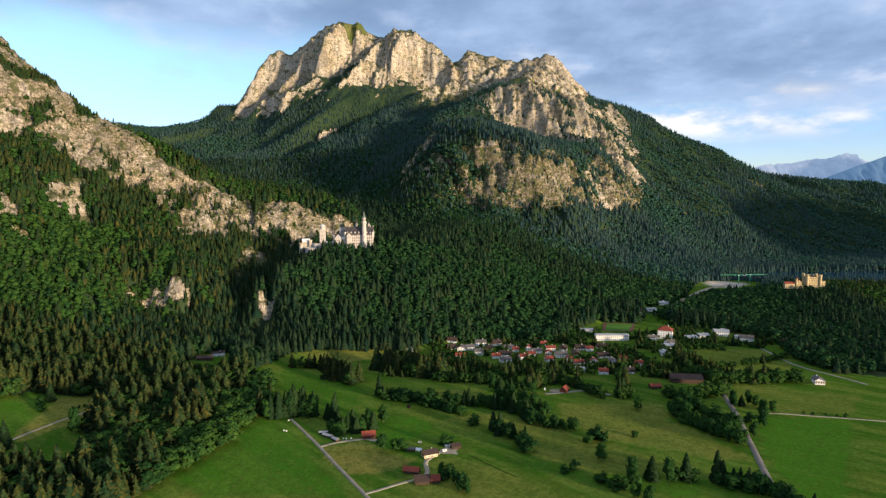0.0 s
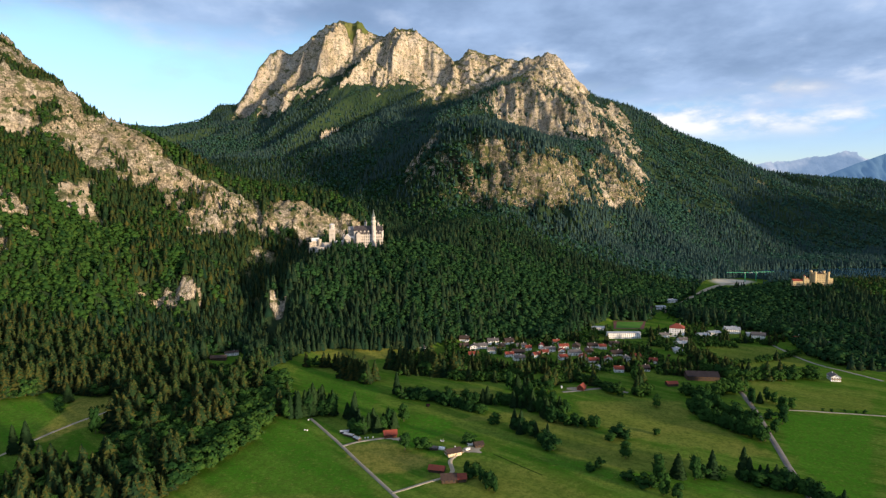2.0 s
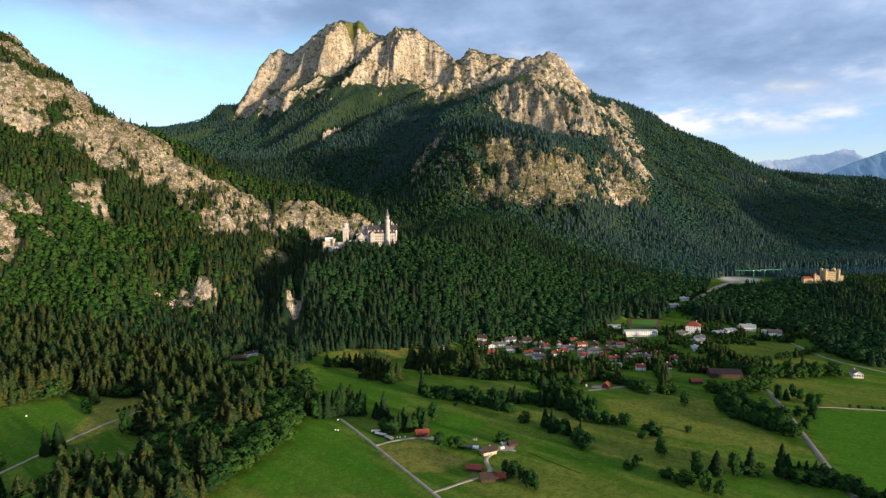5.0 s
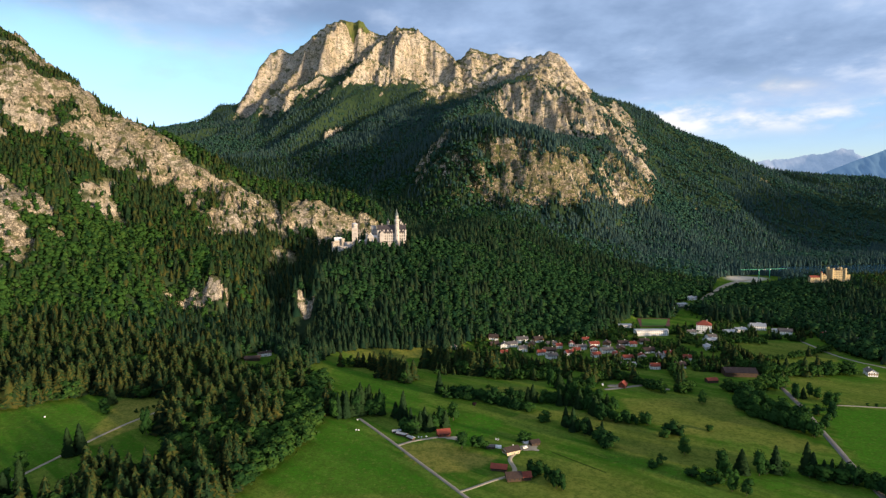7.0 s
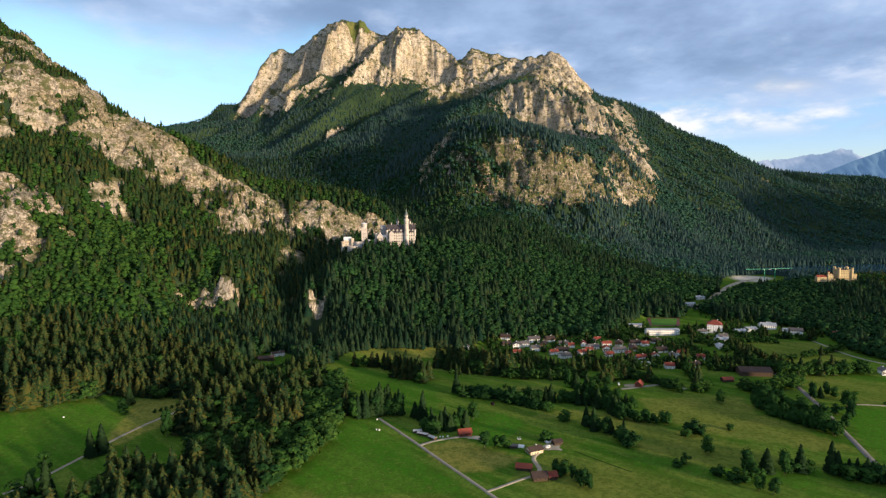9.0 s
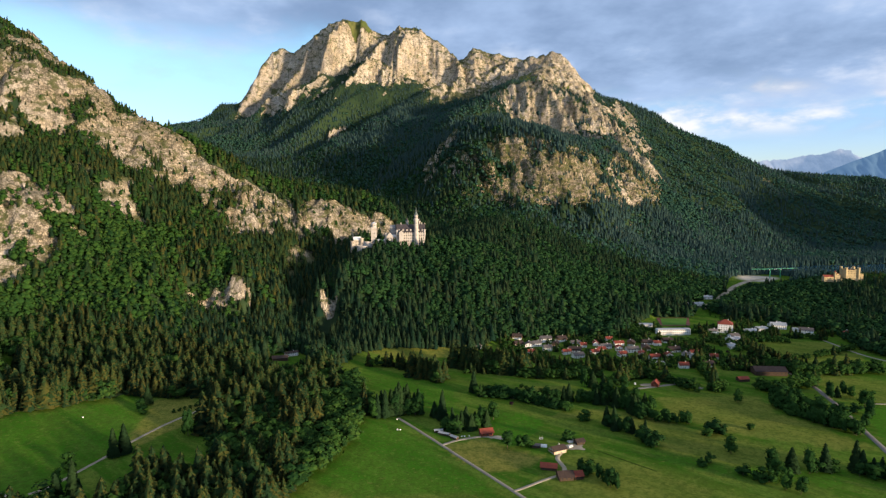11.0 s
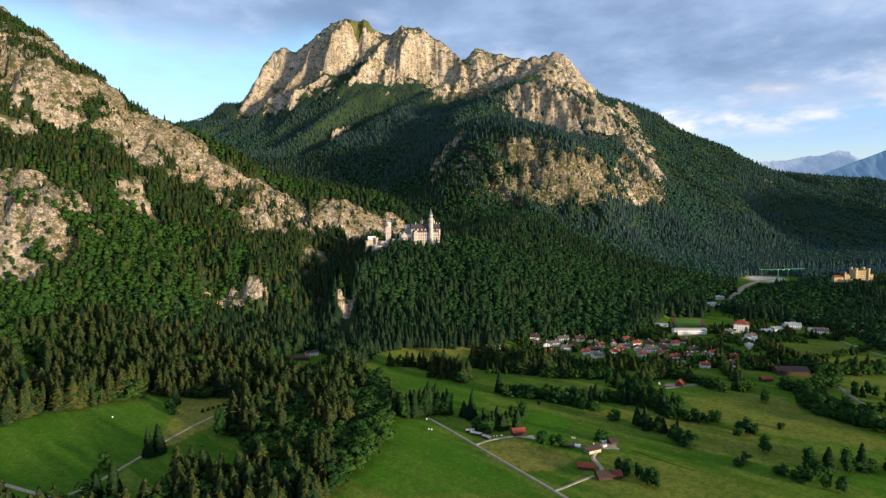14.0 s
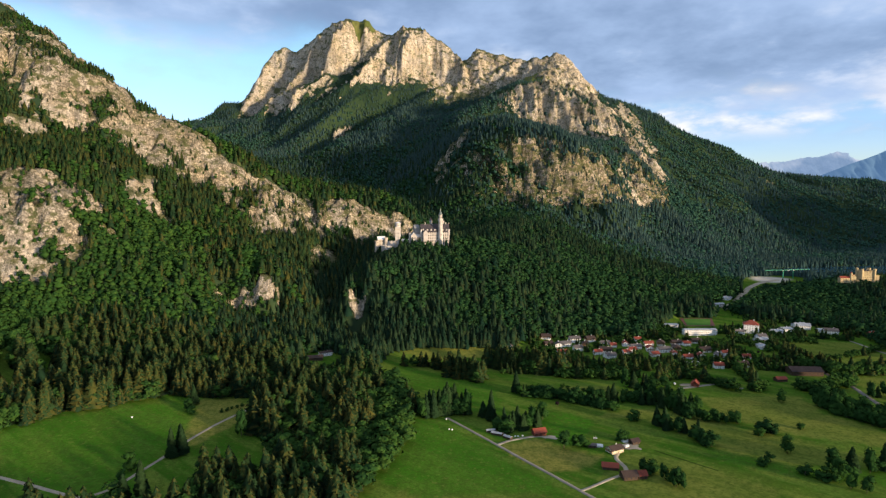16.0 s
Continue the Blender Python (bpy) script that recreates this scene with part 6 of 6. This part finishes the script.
def battlements(root, w, d, z, mat, tooth=1.1):
    """A crenellated parapet round a square top, tooth by tooth in one part."""
    bm = bmesh.new()
    for sx_, n, horizontal in ((w, max(3, int(w / (2 * tooth))), True), (d, max(3, int(d / (2 * tooth))), False)):
        for k in range(n):
            c = -sx_ / 2 + sx_ * (k + 0.5) / n
            for side in (-1, 1):
                if horizontal:
                    box(bm, c - tooth / 2, c + tooth / 2, side * d / 2 - 0.3, side * d / 2 + 0.3, z, z + 1.5)
                else:
                    box(bm, side * w / 2 - 0.3, side * w / 2 + 0.3, c - tooth / 2, c + tooth / 2, z, z + 1.5)
    return part("battlement", tidy(bm), mat, root)


def arched(root, spots, ww, wh):
    """Round-headed windows that share one mesh."""
    bm = bmesh.new()
    prof = [(-ww / 2, -wh / 2), (ww / 2, -wh / 2)] + [(ww / 2 * math.cos(a), wh / 2 - ww / 2 + ww / 2 * math.sin(a)) for a in np.linspace(0, math.pi, 7)]
    a, b = ([bm.verts.new((x, y, z)) for x, z in prof] for y in (-0.10, 0.25))
    bm.faces.new(a)
    bm.faces.new(b[::-1])
    for k in range(len(prof)):
        bm.faces.new((a[k], b[k], b[(k + 1) % len(prof)], a[(k + 1) % len(prof)]))
    me = bpy.data.meshes.new("window")
    tidy(bm).to_mesh(me)
    bm.free()
    me.materials.append(glass)
    for x, y, z, turn in spots:
        o = new("window", me)
        o.parent = root
        o.matrix_basis = pose(x, y, z, 0, 0, turn)


castle = new("castle")
tagged(castle, "white limestone hilltop castle with towers and dark slate roofs", "castle")
castle.matrix_basis = pose(-163.5, 1230, 153, 0, 0, 3)
# the great hall: five storeys under a steep slate roof
PW, PD, PH, PR = 58.0, 19.0, 28.5, 14.5
hall_x = -3.5
main = part("hall_wall", gable_walls(PW, PD, PH, PR), limestone, castle)
placed(main, hall_x, 0, 0)
bm = gable_roof(PW - 1.2, PD, PH, PR, 0.7, 0.5)
hall_roof = placed(part("hall_roof", bm, slate, castle), hall_x, 0, 0)
for k in range(7):
    x = -PW / 2 + 6 + k * 7.8
    dm = placed(part("dormer", gable_walls(2.6, 3.6, 3.4, 2.6), limestone, hall_roof), x, -PD / 2 + 2.2, PH + 0.2, 90)
    part("dormer_roof", gable_roof(2.6, 3.6, 3.4, 2.6, 0.3, 0.2), slate, dm)
for k in range(4):
    part("chimney", one_box(-PW / 2 + 9 + k * 14, -PW / 2 + 10.4 + k * 14, -0.7, 0.7, PH + PR - 1.5, PH + PR + 4.0), limestone, hall_roof)
spots = []
for f in range(5):
    for k in range(13):
        x = -PW / 2 + 3.2 + k * (PW - 6.4) / 12
        spots.append((x, -PD / 2, 4.2 + f * 5.6, 0))
    for k in range(4):
        y = -PD / 2 + 3 + k * (PD - 6) / 3
        spots.append((PW / 2, y, 4.2 + f * 5.6, 90))
        spots.append((-PW / 2, y, 4.2 + f * 5.6, -90))
arched(main, spots, 1.7, 2.9)
for z in (7.0, 18.2, 27.2):
    part("string_course", one_box(-PW / 2 - 0.25, PW / 2 + 0.25, -PD / 2 - 0.28, -PD / 2 - 0.002, z, z + 0.6), pale_stone, main)
part("gable_lion", one_box(PW / 2 - 0.6, PW / 2 + 0.6, -0.6, 0.6, PH + PR, PH + PR + 2.6), pale_stone, main)
for x in (PW / 2 - 1.2, -PW / 2 + 1.2):
    for y in (-PD / 2 + 0.8, PD / 2 - 0.8):
        t = placed(part("corner_turret", turned([(1.5, PH - 9), (2.0, PH - 6), (2.0, PH + 3.0), (2.3, PH + 3.2), (2.3, PH + 4.4)], 12), limestone, main), x, y, 0)
        part("turret_roof", turned([(2.3, PH + 4.41), (0.05, PH + 9.5)], 12), slate, t)
# projecting bays of the hall front
placed(part("bay", gable_walls(PD * 0.45, 9.0, PH - 1.5, 5.0), limestone, castle), hall_x - 19, -PD / 2 - 1.0, 0, 90)
placed(part("bay_roof", gable_roof(PD * 0.45, 9.0, PH - 1.5, 5.0, 0.4, 0.4), slate, castle), hall_x - 19, -PD / 2 - 1.0, 0, 90)
# the tall stair tower
sx0, sy0 = 7.5, -PD / 2 - 1.6
stair = placed(part("stair_tower", turned([(4.5, -8), (4.4, 20), (4.2, 48), (4.2, 49), (5.2, 51), (5.2, 54.5), (4.9, 54.6), (4.9, 54.2), (3.6, 54.2), (3.5, 60.5), (3.9, 61), (3.9, 62)], 24), limestone, castle), sx0, sy0, 0)
part("spire", turned([(4.1, 62.0), (3.6, 63.4), (1.5, 69.0), (0.25, 75.5), (0.1, 77.0)], 20), copper, stair, "grey-green copper spire")
arched(stair, [(4.35 * math.sin(a), -4.35 * math.cos(a), z, math.degrees(a)) for z, a in ((12, -0.4), (22, 0.3), (32, -0.2), (42, 0.4), (46, -0.5), (46, 0.2))], 0.9, 2.2)
arched(stair, [(3.52 * math.sin(a), -3.52 * math.cos(a), 57.4, math.degrees(a)) for a in (-1.0, -0.35, 0.3, 0.95)], 0.9, 2.6)
side = placed(part("side_turret", turned([(1.7, -4), (1.7, 46), (2.1, 47), (2.1, 49)], 12), limestone, castle), PW / 2 - 14, PD / 2 + 1, 0)
part("turret_roof", turned([(2.1, 49.01), (0.08, 56)], 12), slate, side)
back = placed(part("west_tower", turned([(2.4, 0), (2.4, 46), (2.9, 47), (2.9, 50)], 14), limestone, castle), hall_x - 7, PD / 2 + 1, 0)
part("turret_roof", turned([(2.9, 50.01), (0.08, 57)], 14), slate, back)
# the knights' house and the bower, before the upper court
kn = placed(part("knights_house", gable_walls(20, 12, 20, 7), limestone, castle), -46, -3, 0, 90)
part("roof", gable_roof(19.6, 12, 20, 7, 0.5, 0.4), lead, kn)
arched(kn, [(-10.0, y, z, -90) for z in (5, 10.5, 16) for y in (-3.6, -1.2, 1.2, 3.6)], 1.1, 2.2)
link = placed(part("gallery_wall", gable_walls(14, 9, 18, 4), limestone, castle), -36, 2, 0)
part("roof", gable_roof(13.8, 9, 18, 4, 0.4, 0.35), lead, link)
arched(link, [(x, -4.5, z, 0) for z in (4, 9, 14) for x in (-5, -2, 1, 4)], 1.1, 2.2)
net = simple("grey_netting", (0.17, 0.175, 0.185), (0.26, 0.265, 0.27), 0.4, 0.95, 0.05, bump=0.3)
wrap = placed(part("scaffold", gable_walls(11, 13, 36, 6), net, castle, "grey netted scaffolding round the eastern gable"), -40, 9, 0, 4)
for k in range(5):
    part("scaffold_deck", one_box(-5.7, 5.7, -6.75, -6.52, 12 + 5.2 * k, 12.25 + 5.2 * k), tile_grey, wrap)
th = placed(part("thin_tower", turned([(2.1, -6), (2.1, 23), (2.6, 24), (2.6, 26.5)], 14), limestone, castle), -54, -6, 0)
part("turret_roof", turned([(2.6, 26.51), (0.1, 29.5)], 14), slate, th)
low = placed(part("court_wall", gable_walls(22, 8, 10.5, 2.8), limestone, castle), -60, 0, 0)
part("roof", gable_roof(21.6, 8, 10.5, 2.8, 0.4, 0.35), lead, low)
arched(low, [(x, -4, 6.5, 0) for x in (-8.5, -6, -3.5, -1, 1.5, 4, 6.5, 9)], 1.0, 2.0)
# the square tower with its wider head
sq = placed(part("square_tower", one_box(-5.4, 5.4, -5.4, 5.4, -10, 38), limestone, castle), -78, 2, 0)
part("tower_corbel", one_box(-6.2, 6.2, -6.2, 6.2, 32.5, 34.0), pale_stone, sq)
part("tower_head", turned([(5.6, 38.01), (5.6, 44.0), (6.1, 44.6), (6.1, 46.0)], 20), limestone, sq)
part("turret_roof", turned([(6.1, 46.01), (0.2, 48.5)], 20), lead, sq)
arched(sq, [(x, -5.4, z, 0) for z in (10, 18, 26) for x in (-1.6, 1.6)], 0.9, 2.2)
arched(sq, [(5.6 * math.sin(a), -5.6 * math.cos(a), 41.4, math.degrees(a)) for a in (-0.9, -0.3, 0.3, 0.9)], 0.9, 2.0)
# the gate building with two round towers
cw = placed(part("curtain_wall", one_box(-10, 10, -1.2, 1.2, -16, 9), limestone, castle), -93, -4, 0)
battlements(cw, 20, 2.0, 9, limestone)
gate = placed(part("gatehouse", gable_walls(15, 12, 13.5, 5.5), pale_stone, castle), -112, 1, 0, 9)
part("roof", gable_roof(15, 12, 13.5, 5.5, 0.4, 0.4), lead, gate)
arched(gate, [(x, -6.0, z, 0) for z in (4, 9.5) for x in (-5, -1.8, 1.8, 5)] + [(7.5, y, z, 90) for z in (4, 9.5) for y in (-3, 0, 3)], 1.0, 2.0)
for x, y, tall in ((-102.5, -5.0, 14.0), (-121, -4.0, 8.0)):
    t = placed(part("gate_tower", turned([(3.9, -12), (3.7, tall), (4.3, tall + 1), (4.3, tall + 3), (3.9, tall + 3), (3.9, tall + 2.2), (0.2, tall + 2.2)], 18), pale_stone, castle), x, y, 0)
    arched(t, [(3.72 * math.sin(a), -3.72 * math.cos(a), z, math.degrees(a)) for z in (2, 7) for a in (-0.5, 0.5)], 0.8, 1.8)
bastion = placed(part("bastion", turned([(11.5, -24), (11.0, 0.0), (11.4, 0.4), (11.4, 2.0), (10.7, 2.0), (10.7, 0.6), (0.3, 0.6)], 28), limestone, castle), -99, -14, 0)
arched(bastion, [(11.1 * math.sin(a), -11.1 * math.cos(a), -4, math.degrees(a)) for a in (-0.9, -0.5, -0.1, 0.3, 0.7)], 0.9, 2.0)
placed(part("terrace_wall", one_box(-13, 13, -3, 3, -22, 2.5), limestone, castle), -99, -9, 0, 4)
for x0, x1, z1 in ((-62, -30, 0.5), (-30, 30, -0.5)):
    part("retaining_wall", one_box(x0, x1, -PD / 2 - 2.5, -2, -26, z1), pale_stone, castle)

# ---- the yellow castle on the wooded hill ----
yc = new("castle")
tagged(yc, "yellow square castle with battlements on a wooded hill", "castle")
yc.matrix_basis = pose(868, 1400, 46, 0, 0, -8)
keep_ = placed(part("keep_wall", one_box(-14, 14, -11, 11, -6, 23), yellow, yc), 0, 0, 0)
battlements(keep_, 28, 22, 23, yellow)
arched(keep_, [(x, -11, z, 0) for z in (4, 9.5, 15, 20) for x in (-9, -5.4, -1.8, 1.8, 5.4, 9)] + [(14, y, z, 90) for z in (4, 9.5, 15, 20) for y in (-6, -2, 2, 6)], 1.2, 2.3)
part("roof", hip_roof(25, 19, 23.1, 3.0, 0), tile_brown, keep_)
for x in (-14, 14):
    for y in (-11, 11):
        t = placed(part("corner_tower", turned([(2.9, -6), (2.9, 25), (3.3, 25.8), (3.3, 28.0)], 8), yellow, yc), x, y, 0, 22)
        battlements(t, 4.4, 4.4, 28.01, yellow, 0.8)
for x in (-4, 3):
    part("chimney", one_box(x, x + 1.2, 1, 2.2, 24, 28.5), pale_stone, keep_)
wing = placed(part("wing_wall", one_box(-5, 5, -5, 5, -8, 13), yellow, yc), 20, -6, 0)
battlements(wing, 10, 10, 13, yellow)
low_ = placed(part("long_house", gable_walls(30, 10, 11, 4.0), yellow, yc), -48, -6, -4, 8)
part("roof", gable_roof(30, 10, 11, 4.0, 0.5, 0.4), tile_red, low_)
arched(low_, [(x, -5, z, 0) for z in (3.5, 8) for x in (-12, -8, -4, 0, 4, 8, 12)], 1.1, 1.9)
gb = placed(part("gable_house", gable_walls(11, 10, 15, 5.0), yellow, yc), -31, -5, -4, 90)
part("roof", gable_roof(11, 10, 15, 5.0, 0.4, 0.4), tile_red, gb)
arched(gb, [(-5.5, y, z, -90) for z in (4, 9, 14) for y in (-2.5, 0, 2.5)], 1.0, 1.9)
t = placed(part("round_tower", turned([(2.4, -6), (2.4, 18), (2.8, 18.6), (2.8, 20.5)], 12), yellow, yc), -37, -9, -2)
part("turret_roof", turned([(2.8, 20.51), (0.1, 24)], 12), tile_red, t)
part("outer_wall", one_box(-26, 30, -14, -12.5, -10, 3), yellow, yc)
